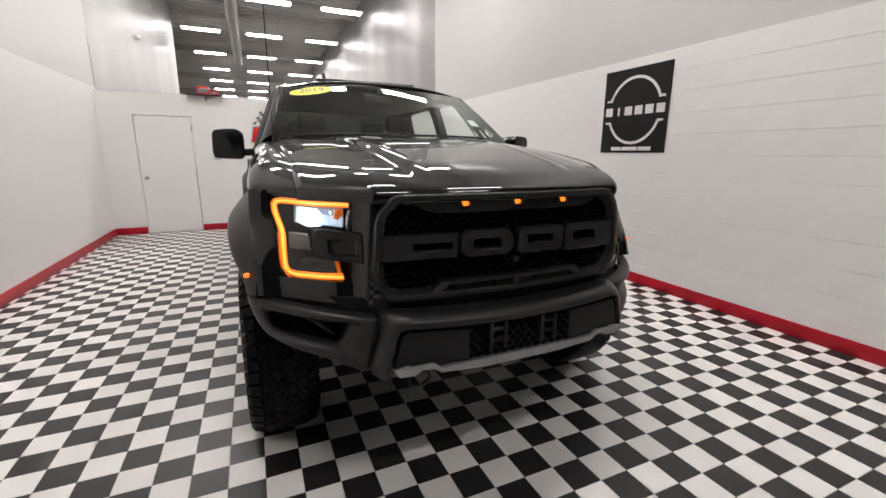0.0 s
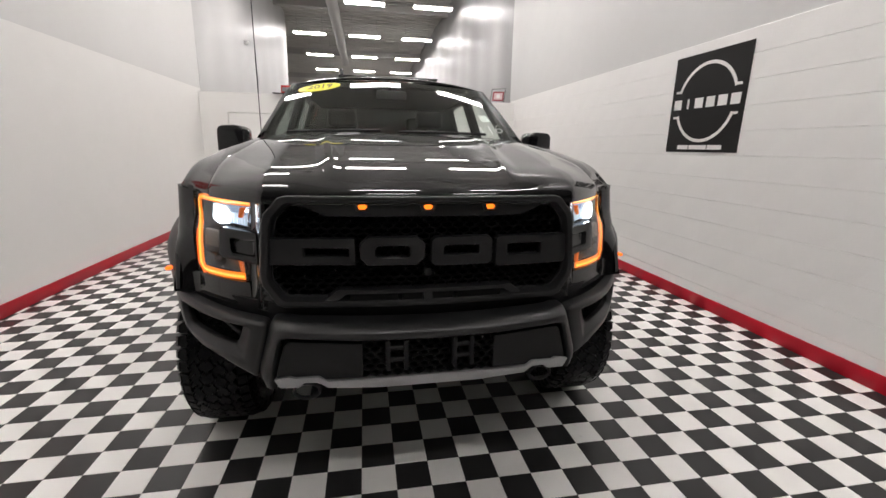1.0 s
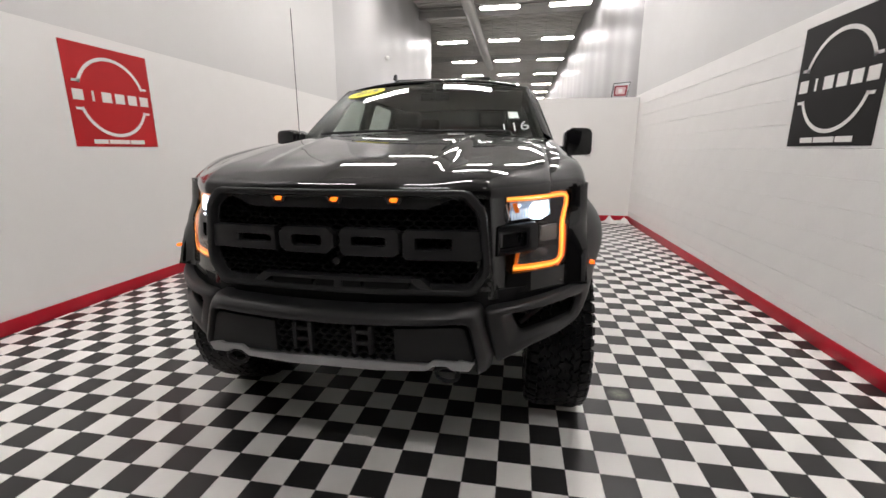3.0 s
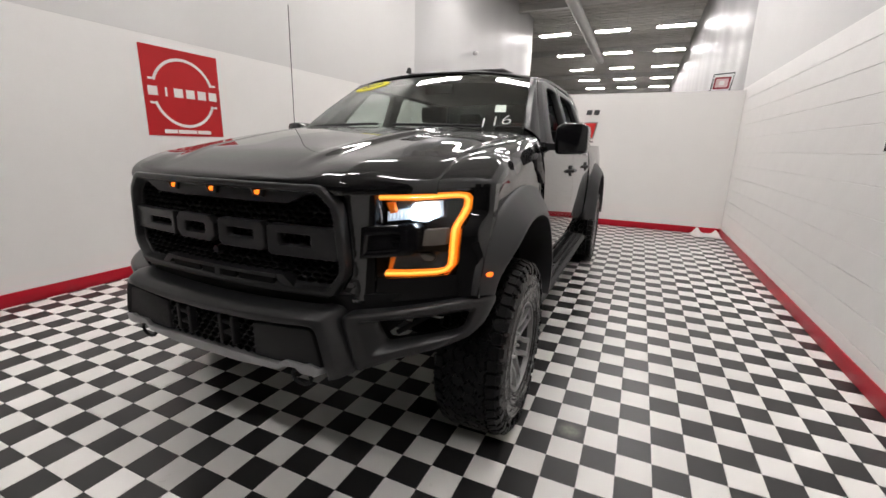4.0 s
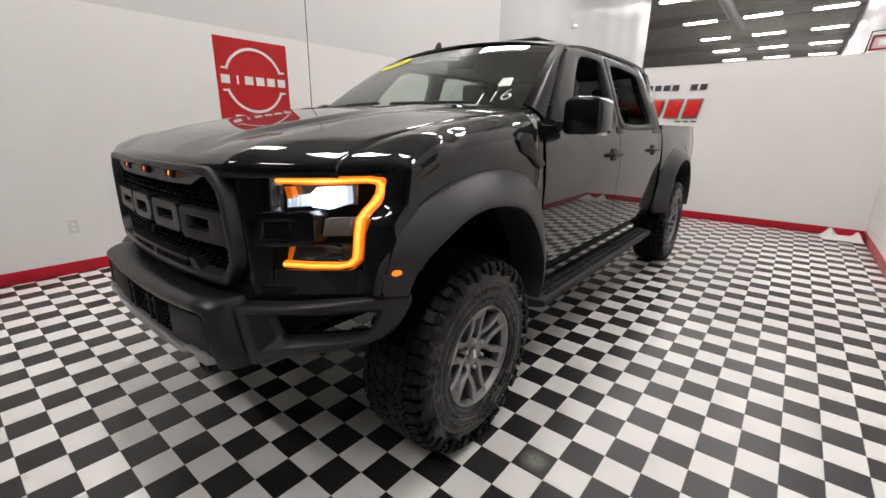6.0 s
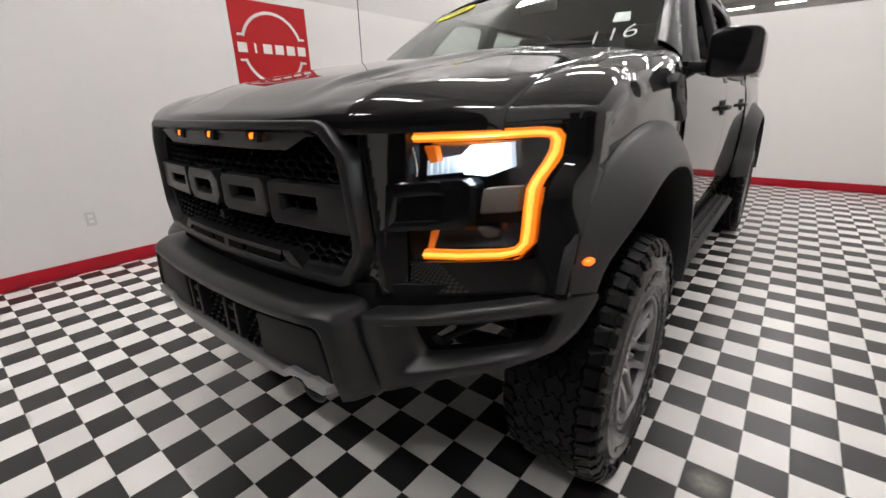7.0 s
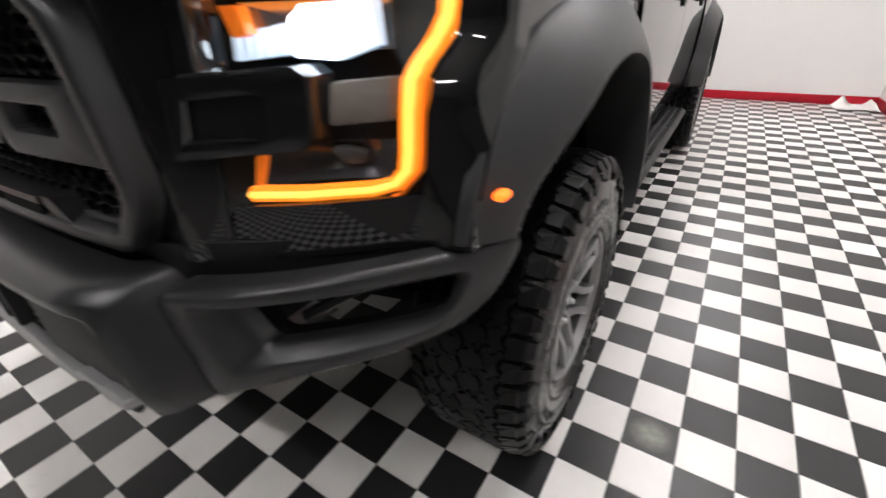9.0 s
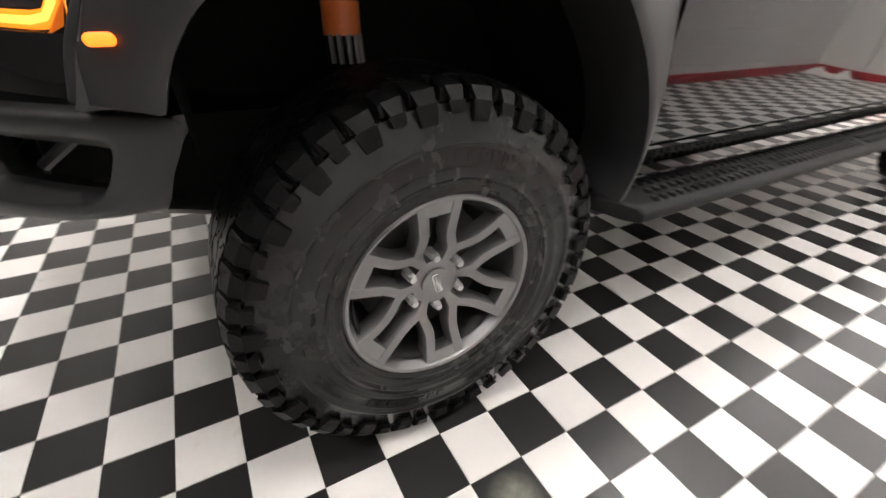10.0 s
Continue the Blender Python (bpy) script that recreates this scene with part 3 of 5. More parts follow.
# front skin round the headlights, with a deep pocket for each lamp
POCKET = [(0.634, 1.243), (0.915, 1.25), (0.933, 1.225), (0.932, 1.18), (0.914, 1.12), (0.908, 1.06), (0.908, 0.97), (0.90, 0.945), (0.875, 0.932), (0.672, 0.93), (0.658, 0.945), (0.645, 1.1)]
for s in (-1, 1):
    # panels between grille and lamp, below, above and beside the lamp
    def strip(pts_a, pts_b, n=6, back=0.05):
        def fn(u, v):
            a = Vector(pts_a[0]).lerp(Vector(pts_a[1]), u)
            b = Vector(pts_b[0]).lerp(Vector(pts_b[1]), u)
            p = a.lerp(b, v)
            return nose_pt(s, p[0], p[1])
        bm = nb()
        grid(bm, fn, lin(0, 1, n), lin(0, 1, n), (0, back, 0))
        part("nose_panel", bm, M_PAINT, truck)
    strip([(0.53, 0.84), (0.575, 1.262)], [(0.655, 0.84), (0.638, 1.262)], 18)
    strip([(0.655, 0.84), (1.0, 0.855)], [(0.66, 0.931), (0.995, 0.937)], 16)
    strip([(0.60, 1.2455), (0.945, 1.252)], [(0.60, 1.264), (0.945, 1.274)], 10)
    strip([(0.904, 0.931), (0.925, 1.252)], [(1.0, 0.935), (0.997, 1.275)], 22)
    # pocket
    bm = nb()
    front = [nose_pt(s, x, z) for x, z in POCKET]
    back = [(p[0] * 0.99, p[1] + 0.085, p[2]) for p in front]
    a = [bm.verts.new(p) for p in front]
    b = [bm.verts.new(p) for p in back]
    for k in range(len(a)):
        j = (k + 1) % len(a)
        bm.faces.new((a[k], a[j], b[j], b[k]))
    bm.faces.new(b)
    headlight = part("headlight", bm, M_DARK, truck, "lit headlight with an amber outline")

    def on(x, z, d=0.0):
        return (s * x, y_head(x, z) + d, z)
    # amber outline as a flat light guide
    def band(name, path, w, material, d, thick=0.012, label=""):
        bm = nb()
        n = len(path)
        A, Bq = [], []
        for k, (x, z) in enumerate(path):
            ax, az = path[max(k - 1, 0)]
            cx, cz = path[min(k + 1, n - 1)]
            t = Vector((cx - ax, cz - az)).normalized()
            nrm = Vector((-t.y, t.x))
            A.append((x + nrm.x * w / 2, z + nrm.y * w / 2))
            Bq.append((x - nrm.x * w / 2, z - nrm.y * w / 2))
        va = [bm.verts.new(on(x, z, d)) for x, z in A]
        vm = [bm.verts.new(on((p[0] + q[0]) / 2, (p[1] + q[1]) / 2, d - 0.006)) for p, q in zip(A, Bq)]
        vb = [bm.verts.new(on(x, z, d)) for x, z in Bq]
        wa = [bm.verts.new(on(x, z, d + thick)) for x, z in A]
        wb = [bm.verts.new(on(x, z, d + thick)) for x, z in Bq]
        for k in range(n - 1):
            bm.faces.new((va[k], va[k + 1], vm[k + 1], vm[k]))
            bm.faces.new((vm[k], vm[k + 1], vb[k + 1], vb[k]))
            bm.faces.new((wa[k], wa[k + 1], va[k + 1], va[k]))
            bm.faces.new((vb[k], vb[k + 1], wb[k + 1], wb[k]))
            bm.faces.new((wa[k], wb[k], wb[k + 1], wa[k + 1]))
        bm.faces.new((va[0], vm[0], vb[0], wb[0], wa[0]))
        bm.faces.new((va[-1], wa[-1], wb[-1], vb[-1], vm[-1]))
        return part(name, bm, material, headlight, label, 60)
    outline = [(0.648, 1.228), (0.74, 1.230), (0.82, 1.232), (0.875, 1.233), (0.895, 1.228), (0.903, 1.213), (0.902, 1.188), (0.895, 1.16), (0.886, 1.128), (0.883, 1.105), (0.884, 1.06), (0.884, 1.0), (0.882, 0.973), (0.868, 0.954), (0.842, 0.948), (0.76, 0.947), (0.682, 0.948)]
    band("light_guide", outline, 0.0125, M_AMBER, 0.0205, label="glowing amber light guide")
    band("guide_edge", outline, 0.0235, M_AMBER_EDGE, 0.023)
    band("outline_trim", [(x + (0.016 if z > 0.96 else 0.004), z - 0.019 if z < 0.96 else z) for x, z in outline[9:]], 0.004, M_AMBER_DIM, 0.022)
    # white lamp: the bright lens, and a bowl glowing for the light it catches
    bm = nb()
    pts = [(0.748, 1.190), (0.760, 1.203), (0.812, 1.205), (0.818, 1.162), (0.808, 1.149), (0.785, 1.141), (0.752, 1.148)]
    prism(bm, [on(x, z, 0.03) for x, z in pts], [on(x, z, 0.06) for x, z in pts])
    part("led_lamp", bm, M_LED, headlight, "bright white lamp")
    bm = nb()
    pts = [(0.738, 1.186), (0.752, 1.207), (0.822, 1.2105), (0.829, 1.152), (0.79, 1.134), (0.744, 1.140)]
    prism(bm, [on(x, z, 0.044) for x, z in pts], [on(x, z, 0.065) for x, z in pts])
    part("lamp_halo", bm, M_HALO_GLOW, headlight, "halo round the lamp, glowing for its spilled light")
    bm = nb()
    for k in range(9):
        x0, x1 = 0.668 + 0.0108 * k, 0.6765 + 0.0108 * k
        za, zb = 1.138 + 0.001 * k, 1.174 + 0.002 * k
        d = 0.052 - 0.002 * abs(k - 4)
        pts = [(x0, za), (x1, za), (x1, zb), (x0, zb)]
        prism(bm, [on(x, z, d) for x, z in pts], [on(x, z, d + 0.02) for x, z in pts], 0.0015)
    part("glow_bowl", bm, M_BOWL_GLOW, headlight, "bowl of upright facets, glowing for the lamp light on it")
    bm = nb()
    pts = [(0.658, 1.212), (0.828, 1.214), (0.834, 1.145), (0.66, 1.145)]
    prism(bm, [on(x, z, 0.075) for x, z in pts], [on(x, z, 0.08) for x, z in pts])
    part("reflector", bm, M_REFLECT, headlight, "bright mirror-like reflector")
    # chrome edge of the bowl beside the grille
    bm = nb()
    tube(bm, [on(x, z, 0.024) for x, z in smooth_curve([(0.645, 1.205), (0.652, 1.18), (0.657, 1.155), (0.657, 1.138)], 4)], 0.0035, 6)
    part("bowl_edge", bm, M_CHROME, headlight)
    for pts in ([(0.668, 1.208), (0.69, 1.208), (0.70, 1.172), (0.683, 1.168)], [(0.692, 1.006), (0.707, 1.008), (0.70, 0.962), (0.686, 0.96)]):
        bm = nb()
        prism(bm, [on(x, z, 0.028) for x, z in pts], [on(x, z, 0.05) for x, z in pts], 0.002)
        part("side_reflector", bm, M_AMBER_DIM, headlight, "orange side reflector with a glow put in")
    # black block reaching in from the grille side, with a recessed face
    bm = nb()
    f = [(0.618, 1.122), (0.70, 1.130), (0.762, 1.132), (0.778, 1.118), (0.782, 1.032), (0.768, 1.018), (0.70, 1.014), (0.618, 1.010)]
    g = [(0.630, 1.092), (0.695, 1.097), (0.724, 1.098), (0.732, 1.092), (0.730, 1.048), (0.722, 1.041), (0.695, 1.039), (0.630, 1.036)]
    rows = [[nose_pt(s, x, z)[:1] + (nose_pt(s, x, z)[1] + d, z) for x, z in some] for some, d in ((f, 0.05), (f, -0.008), ([((x + a) / 2, (z + b) / 2) for (x, z), (a, b) in zip(f, g)], -0.014), (g, -0.010), (g, 0.004))]
    loops = [[bm.verts.new(q) for q in row] for row in rows]
    for a, b in zip(loops, loops[1:]):
        for k in range(len(f)):
            j = (k + 1) % len(f)
            bm.faces.new((a[k], a[j], b[j], b[k]))
    bm.faces.new(loops[-1])
    part("bezel", bm, M_BEZEL, headlight)
    for z in (1.036, 1.128):
        bm = nb()
        tube(bm, [nose_pt(s, x, z)[:1] + (nose_pt(s, x, z)[1] - 0.012, z - 0.004 + 0.05 * (x - 0.64)) for x in lin(0.632, 0.722, 5)], 0.0032, 6)
        part("bezel_rib", bm, M_MIRROR, headlight)
    # frosted lens and lower bulb
    bm = nb()
    pts = [(0.792, 1.107), (0.858, 1.110), (0.860, 1.049), (0.789, 1.047)]
    prism(bm, [on(x, z, 0.028) for x, z in pts], [on(x, z, 0.06) for x, z in pts], 0.004)
    part("frosted_lens", bm, M_BEIGE, headlight, "beige frosted lens")
    bm = nb()
    grid(bm, lambda u, v: on(0.70 + 0.165 * u, 0.962 + 0.06 * v, 0.03 + 0.045 * math.sin(math.pi * u) * math.sin(math.pi * (0.15 + 0.7 * v))), lin(0, 1, 12), lin(0, 1, 8), (0, 0.004, 0))
    part("lower_bowl", bm, M_BOWL_DARK, headlight, "dark smoked bowl")
    bm = nb()
    pts = [(0.775, 1.012), (0.795, 1.014), (0.825, 1.002), (0.82, 0.984), (0.795, 0.985)]
    prism(bm, [on(x, z, 0.045) for x, z in pts], [on(x, z, 0.065) for x, z in pts], 0.005)
    part("bulb", bm, M_BRAKE, headlight)
    # clear cover
    bm = nb()
    def cover(u, v):
        x, y, z = nose_pt(s, 0.622 + 0.322 * u, 0.918 + 0.338 * v)
        return (x, y + 0.003, z)
    grid(bm, cover, lin(0, 1, 16), lin(0, 1, 16), (0, 0.002, 0))
    part("lens_cover", bm, M_LENS, headlight, "clear lens cover").visible_shadow = False
    # marker lamp on the flare
    bm = nb()
    box(bm, (s * 1.026 - 0.014, -0.004, 0.932), (s * 1.026 + 0.008, 0.029, 0.947), 0.007, 3)
    part("marker_lamp", bm, M_MARKER, truck, "glowing orange marker lamp")

# grille
OUT = [(-0.512, 1.274), (-0.578, 1.202), (-0.600, 0.964), (-0.538, 0.866), (0.538, 0.866), (0.600, 0.964), (0.578, 1.202), (0.512, 1.274)]
INN = [(-0.482, 1.240), (-0.537, 1.184), (-0.563, 0.972), (-0.512, 0.904), (0.512, 0.904), (0.563, 0.972), (0.537, 1.184), (0.482, 1.240)]


def subdivide(poly, n):
    out = []
    for k, p in enumerate(poly):
        q = poly[(k + 1) % len(poly)]
        m = n if abs(p[0] - q[0]) > 0.3 else 2
        out += [(p[0] + (q[0] - p[0]) * i / m, p[1] + (q[1] - p[1]) * i / m) for i in range(m)]
    return out


def round_corners(poly, times=1, q=0.25):
    """Cut the corners of a closed outline."""
    for _ in range(times):
        out = []
        for k, p in enumerate(poly):
            n = poly[(k + 1) % len(poly)]
            out += [(p[0] + (n[0] - p[0]) * q, p[1] + (n[1] - p[1]) * q), (n[0] - (n[0] - p[0]) * q, n[1] - (n[1] - p[1]) * q)]
        poly = out
    return poly


def frame_between(bm, outer, inner, steps, at):
    """A moulded frame: loops from the outer to the inner outline at set depths."""
    loops = []
    for t, d in steps:
        loops.append([bm.verts.new(at(a[0] + (b[0] - a[0]) * t, a[1] + (b[1] - a[1]) * t, d)) for a, b in zip(outer, inner)])
    for a, b in zip(loops, loops[1:]):
        for k in range(len(a)):
            j = (k + 1) % len(a)
            bm.faces.new((a[k], a[j], b[j], b[k]))


OUT, INN = (round_corners(subdivide(q, 12), 1, 0.22) for q in (OUT, INN))
bm = nb()
frame_between(bm, OUT, INN, [(0.06, 0.035), (0.03, 0.012), (0.0, 0.002), (0.0, -0.006), (0.02, -0.011), (0.06, -0.0145), (0.12, -0.0160), (0.58, -0.0165), (0.63, -0.0150), (0.67, -0.011), (0.84, 0.004), (0.88, 0.009), (0.92, 0.016), (1.0, 0.018), (1.0, 0.05)],
              lambda x, z, d: (x, y_grille(x) + d, z))
grille = part("grille", bm, M_SATIN, truck, "dark grey grille frame with honeycomb mesh", 60)
# dark strip round the frame, painting the shade of the gap beside it
bm = nb()
frame_between(bm, OUT, INN, [(0.14, 0.012), (0.14, 0.06), (0.9, 0.09)], lambda x, z, d: (x, y_grille(x) + d, z))
part("frame_gap_shade", bm, M_DARK, grille)
# bar that holds the lamps
bm = nb()
bar = [(-0.474, 1.236), (-0.44, 1.236), (-0.36, 1.202), (-0.18, 1.2), (0, 1.2), (0.18, 1.2), (0.36, 1.202), (0.44, 1.236), (0.474, 1.236), (0.4, 1.25), (0.2, 1.25), (0, 1.25), (-0.2, 1.25), (-0.4, 1.25)]
prism(bm, [(x, y_grille(x) + 0.004, z) for x, z in bar], [(x, y_grille(x) + 0.05, z) for x, z in bar])
part("lamp_bar", bm, M_SATIN, grille)
for x in (-0.233, 0.0, 0.233):
    bm = nb()
    y = y_grille(x)
    prism(bm, [(x - 0.016, y - 0.003, 1.236), (x - 0.009, y - 0.006, 1.2275), (x + 0.009, y - 0.006, 1.2275), (x + 0.016, y - 0.003, 1.236), (x + 0.010, y - 0.004, 1.242), (x - 0.010, y - 0.004, 1.242)],
          [(x - 0.019, y + 0.02, 1.236), (x - 0.011, y + 0.02, 1.225), (x + 0.011, y + 0.02, 1.225), (x + 0.019, y + 0.02, 1.236), (x + 0.012, y + 0.02, 1.245), (x - 0.012, y + 0.02, 1.245)])
    part("grille_lamp", bm, M_AMBER_DEEP, grille, "small glowing orange lamp")
    bm = nb()
    o = [(x - 0.032, 1.2455), (x - 0.022, 1.219), (x + 0.022, 1.219), (x + 0.032, 1.2455)]
    i = [(x - 0.021, 1.2450), (x - 0.013, 1.2245), (x + 0.013, 1.2245), (x + 0.021, 1.2450)]
    ring(bm, [(a, y - 0.004, b) for a, b in o], [(a, y - 0.009, b) for a, b in i], [(a, y + 0.01, b) for a, b in o], [(a, y + 0.01, b) for a, b in i])
    part("lamp_housing", bm, M_SATIN, grille)
# honeycomb
def honeycomb(bm, x0, x1, z0, z1, px, pz, yfn, bar_w, depth, inside=None):
    rows = int((z1 - z0) / (pz * 0.75)) + 1
    for r in range(rows):
        z = z0 + pz / 2 + r * pz * 0.75
        n = int((x1 - x0) / px) + 1
        for c in range(n):
            x = x0 + c * px + (px / 2 if r % 2 else 0)
            if inside and not inside(x, z):
                continue
            hexa = [(x - px / 2, z - pz * 0.22), (x, z - pz / 2), (x + px / 2, z - pz * 0.22), (x + px / 2, z + pz * 0.22), (x, z + pz / 2), (x - px / 2, z + pz * 0.22)]
            k = 1 - bar_w
            inner = [(x + (a - x) * k, z + (b - z) * k) for a, b in hexa]
            ring(bm, [(a, yfn(a), b) for a, b in hexa], [(a, yfn(a) + 0.002, b) for a, b in inner], [(a, yfn(a) + depth, b) for a, b in hexa], [(a, yfn(a) + depth, b) for a, b in inner])


def in_grille(x, z):
    a = abs(x)
    if z > 1.2 and a < 0.4:
        return False
    return 0.885 < z < 1.232 and a < lerp_table([(0.88, 0.50), (0.97, 0.56), (1.18, 0.535), (1.235, 0.49)], z)


bm = nb()
honeycomb(bm, -0.56, 0.56, 0.88, 1.24, 0.044, 0.0275, lambda x: y_grille(x) + 0.024, 0.13, 0.022, in_grille)
part("honeycomb", bm, M_MESH, grille, "black honeycomb mesh", 0)
# near-black sheet behind the mesh, for the shade of the space inside
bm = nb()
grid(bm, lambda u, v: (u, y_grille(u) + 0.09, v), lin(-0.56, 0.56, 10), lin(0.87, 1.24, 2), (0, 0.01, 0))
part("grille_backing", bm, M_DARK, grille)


# the broad badge band: four plain blocks with slots
def slab(bm, x0, x1, z0, z1, d0=-0.006, d1=0.03):
    grid(bm, lambda x, z: (x, y_grille(x) + d0, z), lin(x0, x1, 5), [z0, z1], (0, d1 - d0, 0))


def block(x0, x1, z0, z1, slot, cut=0.0):
    """A plain bevelled block with cut corners and one slot through it."""
    bm = nb()
    xa, xb, za, zb = slot
    c = max(cut, 0.001)
    outer = [(x0 + c, z0), ((x0 + x1) / 2, z0), (x1 - c, z0), (x1, z0 + c), (x1, z1 - c), (x1 - c, z1), ((x0 + x1) / 2, z1), (x0 + c, z1), (x0, z1 - c), (x0, z0 + c)]
    q = 0.3 * c
    inner = [(xa + q, za), ((xa + xb) / 2, za), (xb - q, za), (xb, za + q), (xb, zb - q), (xb - q, zb), ((xa + xb) / 2, zb), (xa + q, zb), (xa, zb - q), (xa, za + q)]
    frame_between(bm, outer, inner, [(0.0, 0.03), (0.0, 0.002), (0.03, -0.002), (0.08, -0.004), (0.86, -0.004), (0.95, -0.002), (1.0, 0.003), (1.0, 0.03)], lambda x, z, d: (x, y_grille(x) + d, z))
    return part("badge_block", bm, M_SATIN, grille, "plain dark grey badge block", 30)


block(-0.566, -0.262, 1.024, 1.122, (-0.44, -0.285, 1.058, 1.086))
block(-0.247, -0.010, 1.020, 1.126, (-0.190, -0.066, 1.050, 1.092), 0.028)
block(0.012, 0.250, 1.014, 1.125, (0.062, 0.195, 1.056, 1.091), 0.016)
block(0.262, 0.566, 1.004, 1.122, (0.312, 0.450, 1.046, 1.090), 0.012)
# lower lip with three slots
bm = nb()
for xa, xb, za, zb in ((-0.30, 0.30, 0.918, 0.932), (-0.36, 0.36, 0.872, 0.889), (-0.015, 0.015, 0.889, 0.918)):
    slab(bm, xa, xb, za, zb, -0.016, 0.04)
for s in (-1, 1):
    f = [(s * 0.30, 0.932), (s * 0.30, 0.915), (s * 0.335, 0.889), (s * 0.38, 0.889), (s * 0.33, 0.932)]
    prism(bm, [(x, y_grille(x) - 0.01, z) for x, z in f], [(x, y_grille(x) + 0.04, z) for x, z in f])
lower_lip = part("lower_lip", bm, M_SATIN, grille)
# slots' shade painted as near-black plates set slightly back in the lip
for xa, xb in ((-0.285, -0.112), (-0.095, -0.02), (0.02, 0.095), (0.112, 0.285)):
    bm = nb()
    slab(bm, xa, xb, 0.8915, 0.9155, -0.011, 0.02)
    part("slot_shade", bm, M_DARK, lower_lip, "dark plate painting the slot's shade")
# camera knob
bm = nb()
disc(bm, (0.0, y_grille(0) - 0.012, 0.995), (0, 1, 0), 0.014, 0.04, 16)
part("camera_knob", bm, M_PLASTIC, grille)
# black panel between grille and bumper
bm = nb()
grid(bm, lambda u, v: (u, y_grille(u) + 0.02 if abs(u) < 0.56 else y_grille(0.56) + 0.02 + 0.55 * (abs(u) - 0.56) + 0.5 * (abs(u) - 0.56) ** 2, v), lin(-0.98, 0.98, 40), [0.80, 0.82, 0.84, 0.874], (0, 0.02, 0))
part("lower_panel", bm, M_PLASTIC, truck)

# bumper: a rounded beam that turns down at both ends
bm = nb()
half_o = smooth_curve([(0.0, 0.820), (0.2, 0.823), (0.4, 0.832), (0.50, 0.837), (0.552, 0.832), (0.571, 0.812), (0.582, 0.78), (0.605, 0.70), (0.622, 0.635), (0.614, 0.584)], 5)
half_i = smooth_curve([(0.0, 0.757), (0.24, 0.762), (0.40, 0.772), (0.48, 0.780), (0.511, 0.777), (0.524, 0.764), (0.532, 0.74), (0.549, 0.67), (0.557, 0.62), (0.556, 0.584)], 5)
beam_o = [(-p.x, p.y) for p in half_o[:0:-1]] + [(p.x, p.y) for p in half_o]
beam_i = [(-p.x, p.y) for p in half_i[:0:-1]] + [(p.x, p.y) for p in half_i]
loops = []
for t, d in [(0, 0.11), (0, 0.050), (0.01, 0.036), (0.05, 0.024), (0.16, 0.010), (0.30, 0.001), (0.37, -0.0035), (0.42, -0.005), (0.70, -0.004), (0.80, -0.001), (0.87, 0.007), (1.0, 0.030), (1.0, 0.07)]:
    row = []
    for a, b in zip(beam_o, beam_i):
        x, z = a[0] + (b[0] - a[0]) * t, a[1] + (b[1] - a[1]) * t
        back = 0.062 * soft((abs(a[0]) - 0.47) / 0.11) * (1 - t) ** 1.3 + 0.02 * soft((0.66 - z) / 0.1)
        row.append(bm.verts.new((x, y_bump(min(abs(x), 0.584)) + d + back, z)))
    loops.append(row)
for a, b in zip(loops, loops[1:]):
    for k in range(len(a) - 1):
        bm.faces.new((a[k], a[k + 1], b[k + 1], b[k]))
for k in (0, -1):
    bm.faces.new([r[k] for r in loops])
bumper = part("bumper", bm, M_SATIN, truck, "dark grey steel off-road bumper", 70)
for s in (-1, 1):
    bm = nb()
    pts = [(s * 0.245, 0.757), (s * 0.40, 0.768), (s * 0.495, 0.775), (s * 0.516, 0.76), (s * 0.544, 0.66), (s * 0.55, 0.625), (s * 0.40, 0.622), (s * 0.245, 0.622)]
    prism(bm, [(x, y_bump(x) + 0.012, z) for x, z in pts], [(x, y_bump(x) + 0.06, z) for x, z in pts], 0.006)
    part("bumper_pad", bm, M_PAD, bumper, "textured black pad")
    bm = nb()
    for x in (0.09, 0.155):
        box(bm, (s * x - 0.008, y_bump(x) - 0.004, 0.65), (s * x + 0.008, y_bump(x) + 0.03, 0.765), 0.003, 1)
    for z in (0.69, 0.735):
        box(bm, (s * 0.122 - 0.032, y_bump(0.12) + 0.004, z - 0.008), (s * 0.122 + 0.032, y_bump(0.12) + 0.03, z + 0.008), 0.003, 1)
    part("plate_bracket", bm, M_PLASTIC, bumper)
bm = nb()
honeycomb(bm, -0.28, 0.28, 0.62, 0.775, 0.040, 0.030, lambda x: y_bump(x) + 0.022, 0.22, 0.02, lambda x, z: abs(x) < 0.275 and 0.62 < z < 0.772)
part("bumper_mesh", bm, M_MESH, bumper, "", 0)
# shade behind the bumper's mesh, as a near-black sheet
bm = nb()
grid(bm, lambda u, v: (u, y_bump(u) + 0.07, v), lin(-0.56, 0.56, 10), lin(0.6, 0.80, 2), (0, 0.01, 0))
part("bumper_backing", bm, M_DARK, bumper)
# skid plate lip
bm = nb()
low = [(-0.555, 0.64), (-0.50, 0.65), (-0.485, 0.642), (-0.40, 0.645), (-0.37, 0.622), (0.37, 0.622), (0.40, 0.645), (0.485, 0.642), (0.50, 0.65), (0.555, 0.64), (0.535, 0.605), (0.47, 0.605), (0.45, 0.622), (0.40, 0.62), (0.37, 0.598), (0.18, 0.588), (-0.18, 0.588), (-0.37, 0.598), (-0.40, 0.62), (-0.45, 0.622), (-0.47, 0.605), (-0.535, 0.605)]
prism(bm, [(x, y_bump(x) - 0.006, z) for x, z in low], [(x, y_bump(x) + 0.07, z - 0.02) for x, z in low], 0.005)
